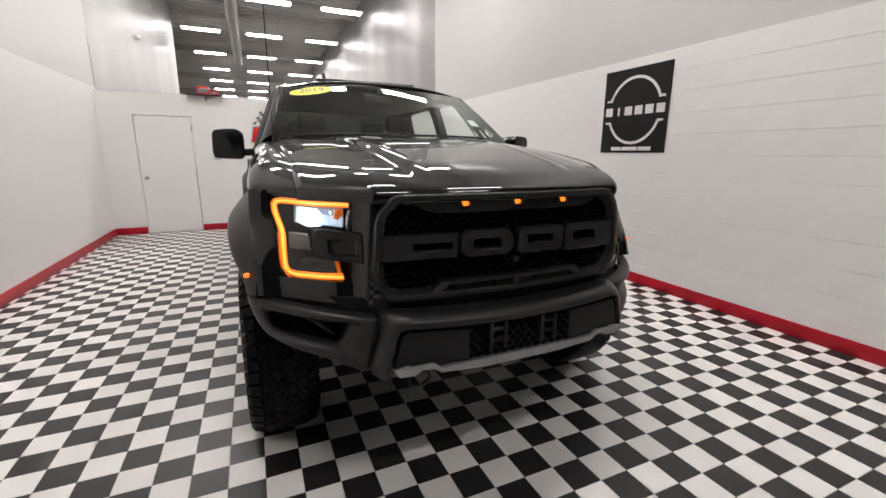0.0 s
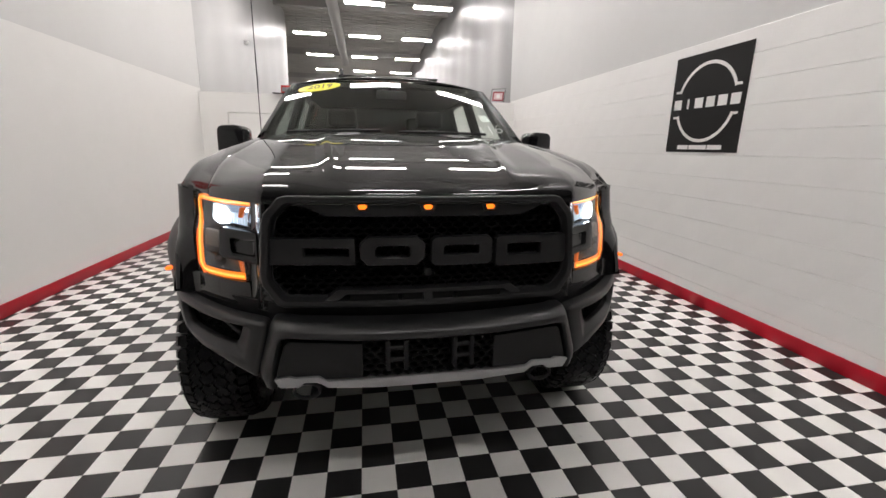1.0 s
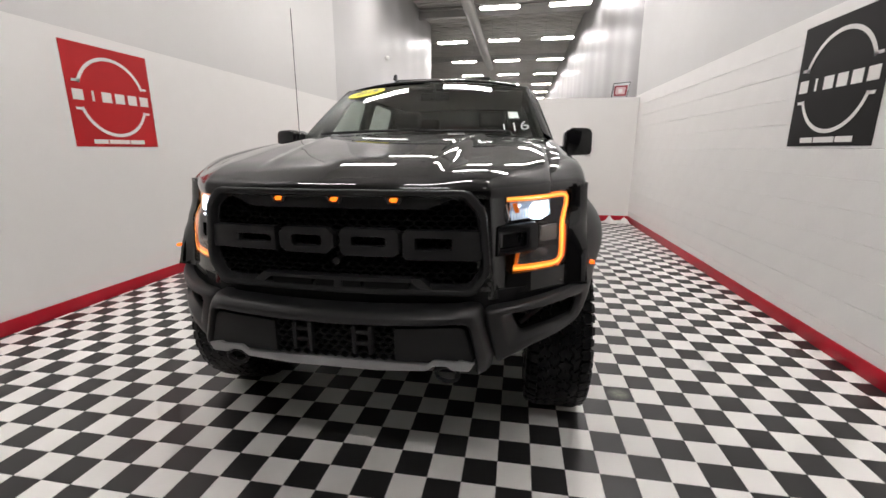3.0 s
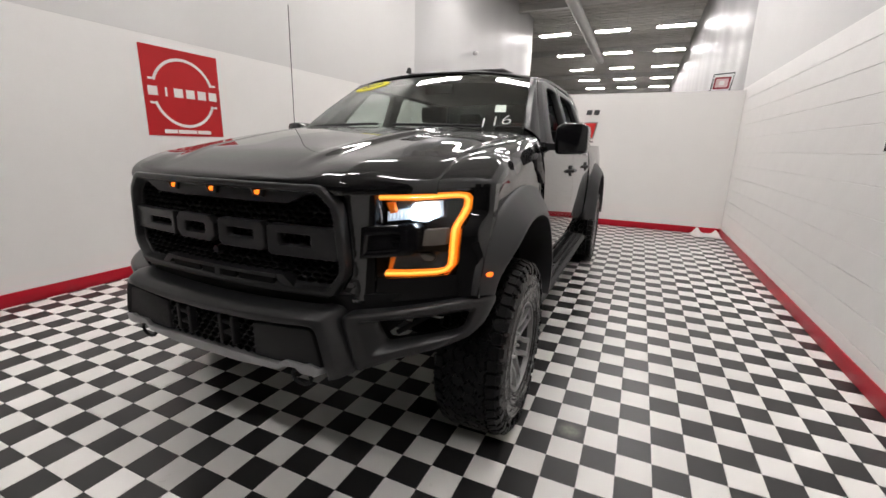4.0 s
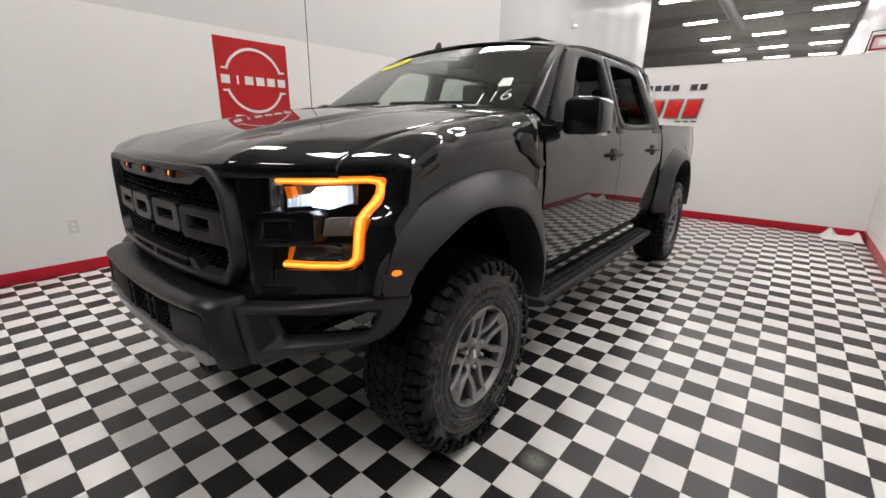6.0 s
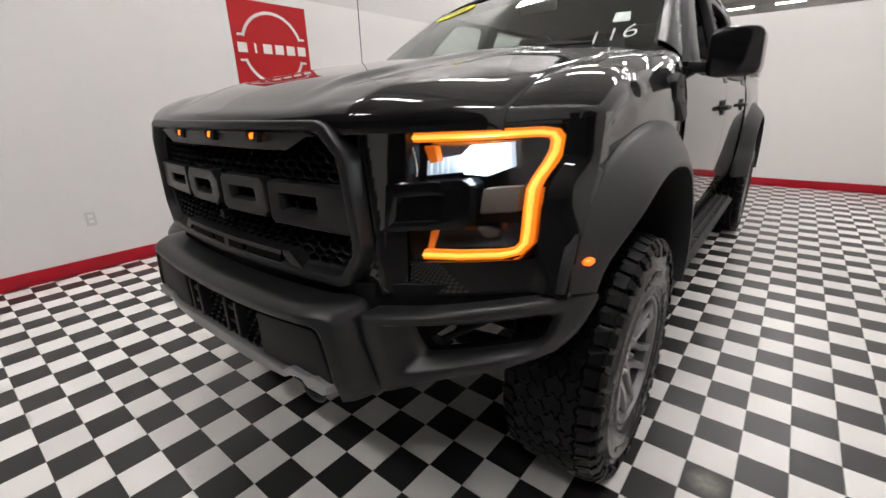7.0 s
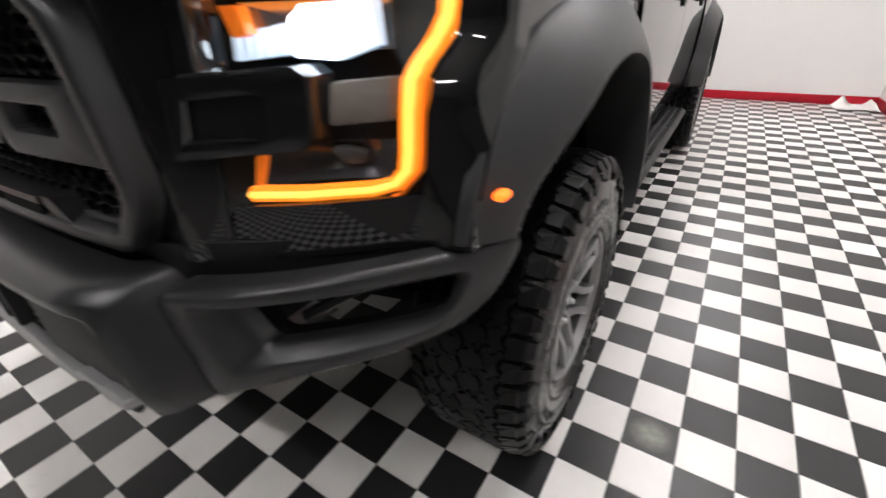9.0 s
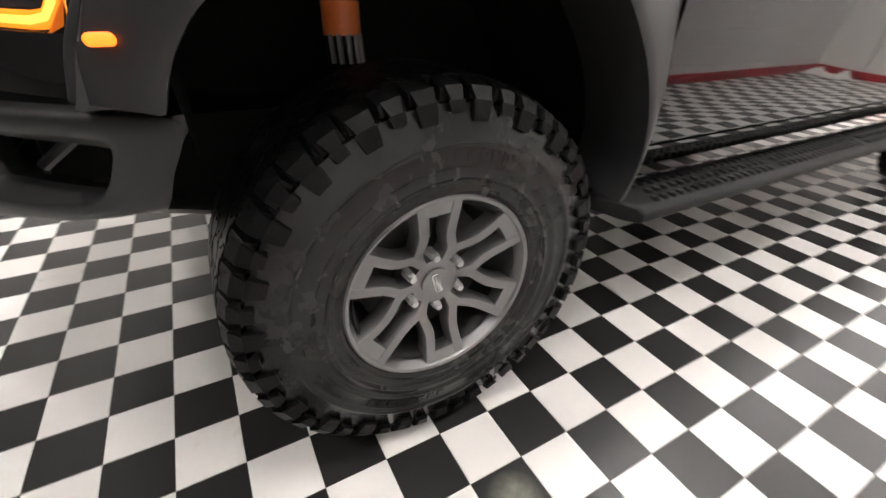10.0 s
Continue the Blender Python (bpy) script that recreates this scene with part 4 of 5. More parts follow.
part("skid_lip", bm, M_SKID, bumper, "light grey aluminium skid lip")
bm = nb()
grid(bm, lambda u, v: (u * (0.54 - 0.1 * v), y_bump(u * 0.54) + 0.06 + v * 0.5, 0.585 - 0.17 * v), lin(-1, 1, 8), lin(0, 1, 4), (0, 0, 0.012))
part("skid_plate", bm, M_STEEL, bumper)
for s in (-1, 1):
    bm = nb()
    c = Vector((s * 0.448, y_bump(0.448) + 0.03, 0.572))
    tube(bm, [c + Vector((0.045 * math.cos(a), 0.0, 0.030 * math.sin(a))) for a in [2 * math.pi * k / 14 for k in range(14)]], 0.008, 8, closed=True)
    part("tow_hook", bm, M_PLASTIC, bumper)
    # corner section with an air duct through it
    bm = nb()
    o = [(0.577, 0.795), (0.592, 0.818), (0.70, 0.830), (0.85, 0.842), (1.0, 0.849), (1.036, 0.843), (1.034, 0.815), (1.010, 0.742), (0.975, 0.692), (0.89, 0.664), (0.78, 0.650), (0.672, 0.610), (0.630, 0.590), (0.613, 0.66)]
    i = [(0.683, 0.782), (0.69, 0.790), (0.76, 0.790), (0.83, 0.791), (0.93, 0.793), (0.955, 0.790), (0.955, 0.775), (0.945, 0.74), (0.93, 0.718), (0.86, 0.714), (0.78, 0.710), (0.728, 0.703), (0.712, 0.708), (0.697, 0.745)]
    o, i = round_corners(round_corners(o, 1, 0.2), 1), round_corners(round_corners(i, 1, 0.2), 1)
    P = lambda some, d: [(s * x, y_bump(max(x, 0.586)) + d, z) for x, z in some]  # noqa: E731
    frame_between(bm, o, i, [(0, 0.07), (0, 0.024), (0.02, 0.014), (0.08, 0.006), (0.18, 0.0005), (0.24, -0.0015), (0.56, -0.001), (0.62, 0.001), (0.68, 0.006), (0.92, 0.032), (0.97, 0.039), (1.0, 0.047), (1.0, 0.07)],
                  lambda x, z, d: (s * x, y_bump(max(x, 0.586)) + min(d, max(0.02, 0.07 - 0.9 * max(0, x - 0.96))), z))
    # end cap turning back towards the wheel
    e = [(1.036, 0.848), (1.036, 0.825), (1.0, 0.745), (0.968, 0.695)]
    cap = [(s * (x - 0.005), y_bump(x) + 0.012, z) for x, z in e]
    capb = [(s * (x - 0.008), y_bump(x) + 0.024, z) for x, z in e]
    prism(bm, cap, capb)
    corner = part("bumper_corner", bm, M_SATIN, bumper, "dark grey corner with an open air duct", 70)
    # duct's inner walls in near black, its shade put into the colour
    bm = nb()
    loops = [[bm.verts.new(p) for p in row] for row in (P(i, 0.068), P(i, 0.10))]
    for k in range(len(i)):
        j = (k + 1) % len(i)
        bm.faces.new((loops[0][k], loops[0][j], loops[1][j], loops[1][k]))
    part("duct_shade", bm, M_DARK, bumper)
    bm = nb()
    tube(bm, [(s * 0.72, y_bump(0.72) + 0.12, 0.71), (s * 0.84, y_bump(0.84) + 0.11, 0.785)], 0.011, 8)
    tube(bm, [(s * 0.70, y_bump(0.72) + 0.13, 0.775), (s * 0.93, y_bump(0.9) + 0.12, 0.79)], 0.009, 8)
    part("duct_strut", bm, M_PLASTIC, bumper)

# cab: A-pillars, roof, windshield
def ws(u, v):
    """The windshield: u across (-1..1), v from the cowl to the roof."""
    x = u * (0.84 - 0.125 * v)
    y = 1.04 + 0.625 * v + (0.085 - 0.05 * v) * u * u
    z = 1.55 + 0.455 * v - 0.06 * v * v - 0.03 * u * u * v - 0.02 * u * u
    return (x, y, z)


bm = nb()
grid(bm, ws, lin(-1, 1, 24), lin(-0.1, 1, 22), (0, 0.004, -0.003))
windshield = part("windshield", bm, M_WINDSHIELD, truck, "clear windshield glass")
windshield.visible_shadow = False


def roof_z(x, y):
    a = abs(x) / 0.76
    return 1.956 + 0.072 * (1 - math.exp(-max(0, y - 1.655) / 0.30)) - 0.075 * a ** 2.6 - 0.03 * max(0, (y - 2.9) / 0.6) ** 2


bm = nb()
grid(bm, lambda u, v: (u * 0.755, 1.658 + 0.045 * u * u * (1 - v) + v * 1.86, roof_z(u * 0.755, 1.658 + v * 1.86)), lin(-1, 1, 18), [0, 0.02, 0.05, 0.09, 0.14, 0.2, 0.3, 0.4, 0.5, 0.6, 0.7, 0.8, 0.9, 1], (0, 0.004, -0.018))
roof = part("roof", bm, M_PAINT, truck, "black roof with a tilted sunroof")
bm = nb()
prism(bm, [(-0.42, 1.98, 2.008), (0.42, 1.98, 2.008), (0.42, 2.0, 2.022), (-0.42, 2.0, 2.022)], [(-0.42, 2.75, 2.028), (0.42, 2.75, 2.028), (0.42, 2.75, 2.046), (-0.42, 2.75, 2.046)], 0.004)
part("sunroof", bm, M_PLASTIC, roof)
bm = nb()
f = [(-0.385, 1.86, 2.0), (-0.385, 1.93, 2.0), (-0.385, 1.92, 2.045), (-0.385, 1.90, 2.05)]
prism(bm, [(x - 0.012, y, z) for x, y, z in f], [(x + 0.012, y, z) for x, y, z in f], 0.004)
part("antenna_fin", bm, M_PLASTIC, roof)

def side_x(z, y):
    """The half width of the cab's side at a height."""
    return smooth_table([(0.55, 0.90), (0.62, 0.945), (0.75, 0.968), (1.1, 0.985), (1.3, 0.975), (1.40, 0.952), (1.46, 0.93), (1.9, 0.765), (1.96, 0.72)], z)


for s in (-1, 1):
    # pillars and roof rail as swept bars
    bm = nb()
    def bar3(p0, p1, w0, w1, depth):
        """A pillar on the cab's side from p0 to p1 (y, z), w wide along y."""
        (y0, z0), (y1, z1) = p0, p1
        n = 6
        f, b = [], []
        rows = []
        for k in range(n + 1):
            t = k / n
            y, z, w = y0 + (y1 - y0) * t, z0 + (z1 - z0) * t, w0 + (w1 - w0) * t
            x = side_x(z, y)
            rows.append([bm.verts.new((s * q, yy, z)) for q, yy in ((x + 0.004, y - w / 2), (x + 0.008, y), (x + 0.004, y + w / 2), (x - depth, y + w / 2), (x - depth, y - w / 2))])
        for a, c in zip(rows, rows[1:]):
            for q in range(5):
                bm.faces.new((a[q], a[(q + 1) % 5], c[(q + 1) % 5], c[q]))
        bm.faces.new(rows[0][::-1])
        bm.faces.new(rows[-1])
    def a_pillar(u, v):
        p = Vector(ws(1.0, v))
        q = Vector((0.925 - 0.172 * v, 1.20 + 0.545 * v, 1.455 + 0.435 * v))
        m = p.lerp(q, u) + Vector((0.012, -0.010, 0.005)) * math.sin(u * math.pi)
        return (s * m.x, m.y, m.z)
    grid(bm, a_pillar, lin(0, 1, 12), lin(0, 1, 10), (-s * 0.02, 0.02, -0.01))
    bar3((2.36, 1.38), (2.34, 1.93), 0.14, 0.12, 0.05)
    bar3((3.42, 1.38), (3.22, 1.93), 0.30, 0.22, 0.05)
    grid(bm, lambda u, v: (s * (0.765 - 0.035 * v + 0.012 * math.sin(v * 3.14)), 1.72 + 1.77 * u, 1.862 + (roof_z(0.735, 1.72 + 1.77 * u) - 1.866) * v), lin(0, 1, 10), lin(0, 1, 4), (-s * 0.04, 0, 0))
    part("pillar", bm, M_PILLAR, truck)

    def panel(name, y0, y1, z0, z1, n=10):
        bm = nb()
        def fn(u, v):
            y = y0 + (y1 - y0) * u
            z = z0 + (z1 - z0) * v
            return (s * side_x(z, y), y, z)
        grid(bm, fn, lin(0, 1, n), lin(0, 1, 16), (-s * 0.04, 0, 0))
        return part(name, bm, M_PAINT, truck)
    for f in () if s > 0 else ([(1.27, 1.425), (2.30, 1.425), (2.285, 1.875), (1.77, 1.875)], [(2.42, 1.425), (3.28, 1.425), (3.12, 1.875), (2.40, 1.875)]):
        bm = nb()
        prism(bm, [(s * (side_x(z, y) - 0.012), y, z) for y, z in f], [(s * (side_x(z, y) - 0.017), y, z) for y, z in f])
        part("side_window", bm, M_SIDE_GLASS, truck, "clear side window glass").visible_shadow = False
    d1 = panel("front_door", 1.146, 2.345, 0.645, 1.42)
    d2 = panel("rear_door", 2.353, 3.44, 0.645, 1.42)
    panel("rocker", 1.02, 3.5, 0.555, 0.637)
    panel("cab_corner", 3.448, 3.56, 0.62, 1.90)
    # door frames round the window openings
    for d, fo, fi in ((d1, [(1.24, 1.405), (2.345, 1.405), (2.345, 1.915), (1.74, 1.895)], [(1.50, 1.44), (2.265, 1.44), (2.26, 1.862), (1.87, 1.852)]),
                      (d2, [(2.353, 1.405), (3.45, 1.405), (3.25, 1.895), (2.353, 1.915)], [(2.445, 1.44), (3.25, 1.44), (3.11, 1.852), (2.44, 1.862)])):
        fo, fi = (round_corners(round_corners(subdivide(q, 1), 1, 0.12), 1, 0.25) for q in (fo, fi))
        bm = nb()
        frame_between(bm, fo, fi, [(0.0, -0.03), (0.0, 0.006), (0.08, 0.012), (0.5, 0.013), (0.9, 0.009), (1.0, 0.0), (1.0, -0.035)], lambda y, z, q: (s * (side_x(z, y) + q), y, z))
        part("window_frame", bm, M_PLASTIC, d, "black window frame", 50)
    for d, y in ((d1, 2.20), (d2, 3.24)):
        bm = nb()
        x = side_x(1.235, y)
        tube(bm, [(s * (x - 0.005), y - 0.10, 1.235), (s * (x + 0.028), y - 0.085, 1.235), (s * (x + 0.032), y, 1.236), (s * (x + 0.028), y + 0.085, 1.235), (s * (x - 0.005), y + 0.10, 1.235)], 0.014, 8)
        disc(bm, (s * (x + 0.012), y + 0.0, 1.235), (-s, 0, 0), 0.045, 0.02, 14)
        part("door_handle", bm, M_PLASTIC, d, "black door handle")
    # mirror
    bm = nb()
    mx0, mx1 = 1.005, 1.192
    f = [(mx0, 1.395), (mx0 + 0.02, 1.376), (mx1 - 0.015, 1.382), (mx1, 1.402), (mx1 - 0.005, 1.543), (mx1 - 0.03, 1.564), (mx0 + 0.04, 1.568), (mx0, 1.54)]
    prism(bm, [(s * x, 1.235 + 0.06 * (x - mx0) / 0.2, z) for x, z in f], [(s * x, 1.475, z) for x, z in f], 0.018)
    mirror = part("mirror", bm, M_MIRROR, truck, "glossy black side mirror")
    bm = nb()
    prism(bm, [(s * 0.93, 1.30, 1.40), (s * 0.93, 1.40, 1.40), (s * 0.93, 1.40, 1.45), (s * 0.93, 1.30, 1.45)], [(s * 1.02, 1.31, 1.40), (s * 1.02, 1.38, 1.40), (s * 1.02, 1.38, 1.44), (s * 1.02, 1.31, 1.44)], 0.006)
    part("mirror_arm", bm, M_PLASTIC, mirror)
    bm = nb()
    box(bm, (s * 1.172 - 0.018, 1.33, 1.372), (s * 1.172 + 0.018, 1.40, 1.388), 0.004, 1)
    part("side_repeater", bm, M_TRIM_WHITE, mirror, "pale side repeater lens")
    bm = nb()
    box(bm, (s * 1.098 - 0.08, 1.471, 1.40), (s * 1.098 + 0.08, 1.479, 1.55), 0.003, 1)
    part("mirror_glass", bm, M_CHROME, mirror)
    # bed side with a wide rear arch
    bm = nb()
    def bed(u, v):
        y = 3.58 + 1.75 * u
        zb = lerp_table([(3.58, 0.64), (3.62, 0.72), (3.68, 0.86)] + [(a + 3.715, b - 0.012) for a, b in EDGE[1:7]] + [(4.80, 0.95), (4.84, 0.64)], y)
        z = zb + (1.45 - zb) * v
        bulge = 0.032 * math.exp(-((y - 4.2) / 0.6) ** 4) * (1 - 0.8 * max(0, (z - 1.0) / 0.45)) * min(1, v * 4)
        return (s * (side_x(min(z, 1.41), y) + bulge - 0.030 * soft((y - 4.85) / 0.48)), y, z)
    grid(bm, bed, lin(0, 1, 30), lin(0, 1, 14), (-s * 0.05, 0, 0))
    part("bed_side", bm, M_PAINT, truck)
    flare(s, 3.715, "rear_flare", rear=True)
    # running board
    bm = nb()
    prof = [(0.86, 0.492), (1.01, 0.480), (1.035, 0.462), (1.028, 0.428), (0.97, 0.415), (0.86, 0.44)]
    prism(bm, [(s * x, 1.16 if x > 0.95 else 1.06, z) for x, z in prof], [(s * x, 3.42, z) for x, z in prof], 0.01)
    board = part("running_board", bm, M_STEP, truck, "black running board with step treads")
    for y in (1.25, 1.98, 2.71):
        bm = nb()
        for k in range(17):
            for q in range(3):
                yy, xx = y + k * 0.04 + 0.02 * (q % 2), s * (0.905 + 0.045 * q)
                disc(bm, (xx, yy, 0.497 - 0.0035 * q), (0, 0, -1), 0.013, 0.012, 6, 0.017)
        part("step_tread", bm, M_PLASTIC, board)
# tailgate, bed floor, cab back, underbody
bm = nb()
box(bm, (-0.885, 5.28, 0.68), (0.885, 5.325, 1.43), 0.01)
part("tailgate", bm, M_PAINT, truck)
bm = nb()
box(bm, (-0.92, 3.56, 0.80), (0.92, 5.28, 0.86))
part("bed_floor", bm, M_PLASTIC, truck)
bm = nb()
box(bm, (-0.44, -0.12, 0.50), (0.44, 5.2, 0.72))
# unseen tray, added to keep light off the floor under the nose
box(bm, (-0.60, -0.20, 0.63), (0.60, 1.06, 0.75))
box(bm, (-0.86, 1.05, 0.56), (0.86, 3.55, 0.66))
part("underbody", bm, M_DARK, truck)
bm = nb()
box(bm, (-0.90, 3.50, 0.66), (0.90, 3.55, 1.42))
box(bm, (-0.74, 3.48, 1.86), (0.74, 3.55, 1.95))
part("cab_back", bm, M_PAINT, truck)
bm = nb()
prism(bm, [(-0.90, 3.50, 1.42), (0.90, 3.50, 1.42), (0.74, 3.49, 1.86), (-0.74, 3.49, 1.86)], [(-0.90, 3.506, 1.42), (0.90, 3.506, 1.42), (0.74, 3.496, 1.86), (-0.74, 3.496, 1.86)])
part("rear_window", bm, M_TINT, truck, "dark tinted rear window")
bm = nb()
box(bm, (-0.90, 1.02, 0.7), (0.90, 1.08, 1.44))
part("firewall", bm, M_DARK, truck)
# cowl and wipers
bm = nb()
grid(bm, lambda u, v: (u * 0.82, 1.0 + v * 0.06 + 0.07 * u * u, 1.466 + 0.012 * v), lin(-1, 1, 12), lin(0, 1, 3), (0, 0, -0.02))
cowl = part("cowl", bm, M_PLASTIC, truck)
for x0, x1 in ((-0.72, -0.12), (0.0, 0.62)):
    bm = nb()
    pts = []
    for k in range(9):
        u = (x0 + (x1 - x0) * k / 8) / 0.875
        p = Vector(ws(u, -0.05 + 0.012 * k / 8))
        pts.append(p + Vector((0, -0.02, 0.012)))
    tube(bm, pts, 0.009, 6)
    part("wiper", bm, M_PLASTIC, cowl)
# whip antenna on the right fender
bm = nb()
tube(bm, [(-0.84, 1.0, 1.43), (-0.84, 1.0, 1.47)], [0.014, 0.008], 8)
tube(bm, [(-0.84, 1.0, 1.465), (-0.84, 1.005, 2.33)], 0.0028, 6)
part("whip_antenna", bm, M_PLASTIC, truck)
# cab inside: dashboard, steering wheel, seats
bm = nb()
prism(bm, [(-0.80, 1.17, 1.455), (0.80, 1.17, 1.455), (0.84, 1.55, 1.42), (-0.84, 1.55, 1.42)], [(-0.84, 1.17, 0.9), (0.84, 1.17, 0.9), (0.84, 1.50, 0.9), (-0.84, 1.50, 0.9)], 0.02)
part("dashboard", bm, M_SEAT, truck)
bm = nb()
c = Vector((0.40, 1.78, 1.30))
tube(bm, [c + Vector((0.19 * math.cos(a), 0.07 * math.sin(a), 0.18 * math.sin(a))) for a in [2 * math.pi * k / 28 for k in range(28)]], 0.016, 8, closed=True)
tube(bm, [c + Vector((-0.18, 0, 0)), c + Vector((0.18, 0, 0))], 0.02, 8)
tube(bm, [c, (0.40, 1.55, 1.18)], 0.04, 10)
part("steering_wheel", bm, M_SEAT, truck)
def seat(x, y, w, name="seat"):
    bm = nb()
    box(bm, (x - w / 2, y, 0.95), (x + w / 2, y + 0.5, 1.10), 0.05, 3)
    prism(bm, [(x - w / 2, y + 0.42, 1.05), (x + w / 2, y + 0.42, 1.05), (x + w / 2, y + 0.60, 1.05), (x - w / 2, y + 0.60, 1.05)], [(x - w / 2 + 0.06, y + 0.56, 1.60), (x + w / 2 - 0.06, y + 0.56, 1.60), (x + w / 2 - 0.06, y + 0.68, 1.60), (x - w / 2 + 0.06, y + 0.68, 1.60)], 0.04)
    st = part(name, bm, M_SEAT, truck, "black leather seat")
    for hx in ([x] if w < 0.7 else [x - 0.42, x + 0.42]):
        bm = nb()
        box(bm, (hx - 0.13, y + 0.58, 1.625), (hx + 0.13, y + 0.68, 1.78), 0.035, 3)
        part("headrest", bm, M_SEAT, st)
seat(-0.42, 1.85, 0.52)
seat(0.42, 1.85, 0.52)
seat(0.0, 2.85, 1.45, "rear_bench")
bm = nb()
grid(bm, lambda u, v: (u * 0.70, 1.76 + v * 1.72, 1.90 - 0.02 * u * u), lin(-1, 1, 4), lin(0, 1, 4), (0, 0, -0.01))
part("headliner", bm, M_SEAT, truck)
bm = nb()
box(bm, (-0.12, 1.68, 1.80), (0.12, 1.71, 1.87), 0.015, 2)
tube(bm, [(0, 1.70, 1.86), (0, 1.69, 1.93)], 0.012, 8)
part("rear_view_mirror", bm, M_PLASTIC, truck)


# wheels
def tyre_pt(r, a, x):
    return (x, r * math.cos(a), r * math.sin(a))


WHEEL_R = 0.439


def wheel_meshes():
    out = {}
    bm = nb()
    prof = [(0.222, -0.13), (0.232, -0.142), (0.26, -0.150), (0.30, -0.156), (0.34, -0.155), (0.38, -0.150), (0.405, -0.142), (0.408, -0.12), (0.410, 0.0),
            (0.408, 0.12), (0.40, 0.140), (0.38, 0.150), (0.345, 0.1555), (0.34, 0.159), (0.333, 0.159), (0.328, 0.156), (0.322, 0.1555), (0.30, 0.1565), (0.294, 0.158), (0.288, 0.1555), (0.275, 0.155), (0.268, 0.1585), (0.262, 0.153), (0.254, 0.1535), (0.249, 0.150), (0.245, 0.150), (0.238, 0.151), (0.228, 0.144), (0.222, 0.132), (0.215, 0.12), (0.215, -0.12)]
    lathe(bm, prof, 72)
    # raised marks on the sidewall
    for a0, cnt in ((50, 8), (215, 8)):
        for k in range(cnt):
            c0 = radians(a0 + k * 5.2)
            c1 = c0 + radians(3.2)
            f = [tyre_pt(0.318, c0, 0.1585), tyre_pt(0.318, c1, 0.1585), tyre_pt(0.300, c1, 0.1585), tyre_pt(0.300, c0, 0.1585)]
            prism(bm, f, [(x - 0.006, y, z) for x, y, z in f])
    out["tyre"] = finish(bm, "tyre", M_RUBBER, 40)
    bm = nb()
    rnd = random.Random(4)
    n = 46
    st = 2 * math.pi / n

    def poly_block(pts, r1):
        """A rubber block with a many-cornered outline of (angle, across)."""
        ca, cx = sum(p[0] for p in pts) / len(pts), sum(p[1] for p in pts) / len(pts)
        low = [bm.verts.new(tyre_pt(0.405, a, x)) for a, x in pts]
        top = [bm.verts.new(tyre_pt(r1 - 1.1 * max(0, abs(x) - 0.095) ** 1.4, ca + (a - ca) * 0.90, cx + (x - cx) * 0.90)) for a, x in pts]
        bm.faces.new(top)
        for k in range(len(pts)):
            j = (k + 1) % len(pts)
            bm.faces.new((low[k], low[j], top[j], top[k]))

    # interlocking blocks: rows between zigzag grooves, cut across by crooked ones
    ROWS = [(-0.094, 0.0), (-0.052, 0.45), (-0.002, 0.1), (0.052, 0.6), (0.094, 0.25)]
    CUT = [(0.0, 0.0), (0.28, 0.04), (0.42, 0.34), (0.62, 0.30), (0.78, 0.02), (1.0, 0.08)]

    def groove(row, q):
        """How far across the groove lies at a place along the tread, counted in blocks."""
        x, ph = ROWS[row]
        return x + 0.0095 * (abs(((q + ph) % 1.0) - 0.5) * 4 - 1)

    for row in range(4):
        for k in range(n):
            j = rnd.uniform(-0.05, 0.05)
            off = ROWS[row][1] + j
            up, down = [], []
            for t, bend in CUT:
                for edge, base in ((up, k + off), (down, k + 1 + off)):
                    q = base + bend * (1 if row % 2 else -1)
                    x = groove(row, q) + (groove(row + 1, q) - groove(row, q)) * t
                    edge.append((q * st, x))
            far = [(q * st, groove(row + 1, q)) for q in lin(up[-1][0] / st, down[-1][0] / st, 4)[1:-1]]
            near = [(q * st, groove(row, q)) for q in lin(down[0][0] / st, up[0][0] / st, 4)[1:-1]]
            poly_block(up + far + down[::-1] + near, WHEEL_R + 0.001)
    LUG = [(0.02, 0.099), (0.30, 0.092), (0.46, 0.103), (0.62, 0.098), (0.94, 0.102), (0.90, 0.139), (0.06, 0.139)]
    for k in range(n):
        for sd in (-1, 1):
            a = k * st + (0 if sd > 0 else 0.5 * st)
            j = rnd.uniform(-0.03, 0.03)
            poly_block([(a + sd * (q + j) * st, sd * x) for q, x in LUG], WHEEL_R)
            # the lug's flank down the sidewall, alternately long and short
            long_ = k % 2 == 0
            r1 = 0.372 if long_ else 0.388
            s1 = [(0.429, 0.139), (0.408, 0.1555), (r1, 0.159)]
            q0, q1 = (0.10, 0.84) if long_ else (0.16, 0.74)
            for (ra, xa), (rb, xb) in zip(s1, s1[1:]):
                c0, c1 = a + sd * q0 * st, a + sd * q1 * st
                e = 0.08 * st * sd
                f = [tyre_pt(ra, c0, sd * xa), tyre_pt(ra, c1, sd * xa), tyre_pt(rb, c1 - e, sd * xb), tyre_pt(rb, c0 + e, sd * xb)]
                g = [tyre_pt(ra - 0.012, c0, sd * (xa - 0.012)), tyre_pt(ra - 0.012, c1, sd * (xa - 0.012)), tyre_pt(rb, c1, sd * (xb - 0.014)), tyre_pt(rb, c0, sd * (xb - 0.014))]
                prism(bm, f, g)
    out["tread"] = finish(bm, "tread", M_TREAD, 0)
    # rim barrel and lip
    bm = nb()
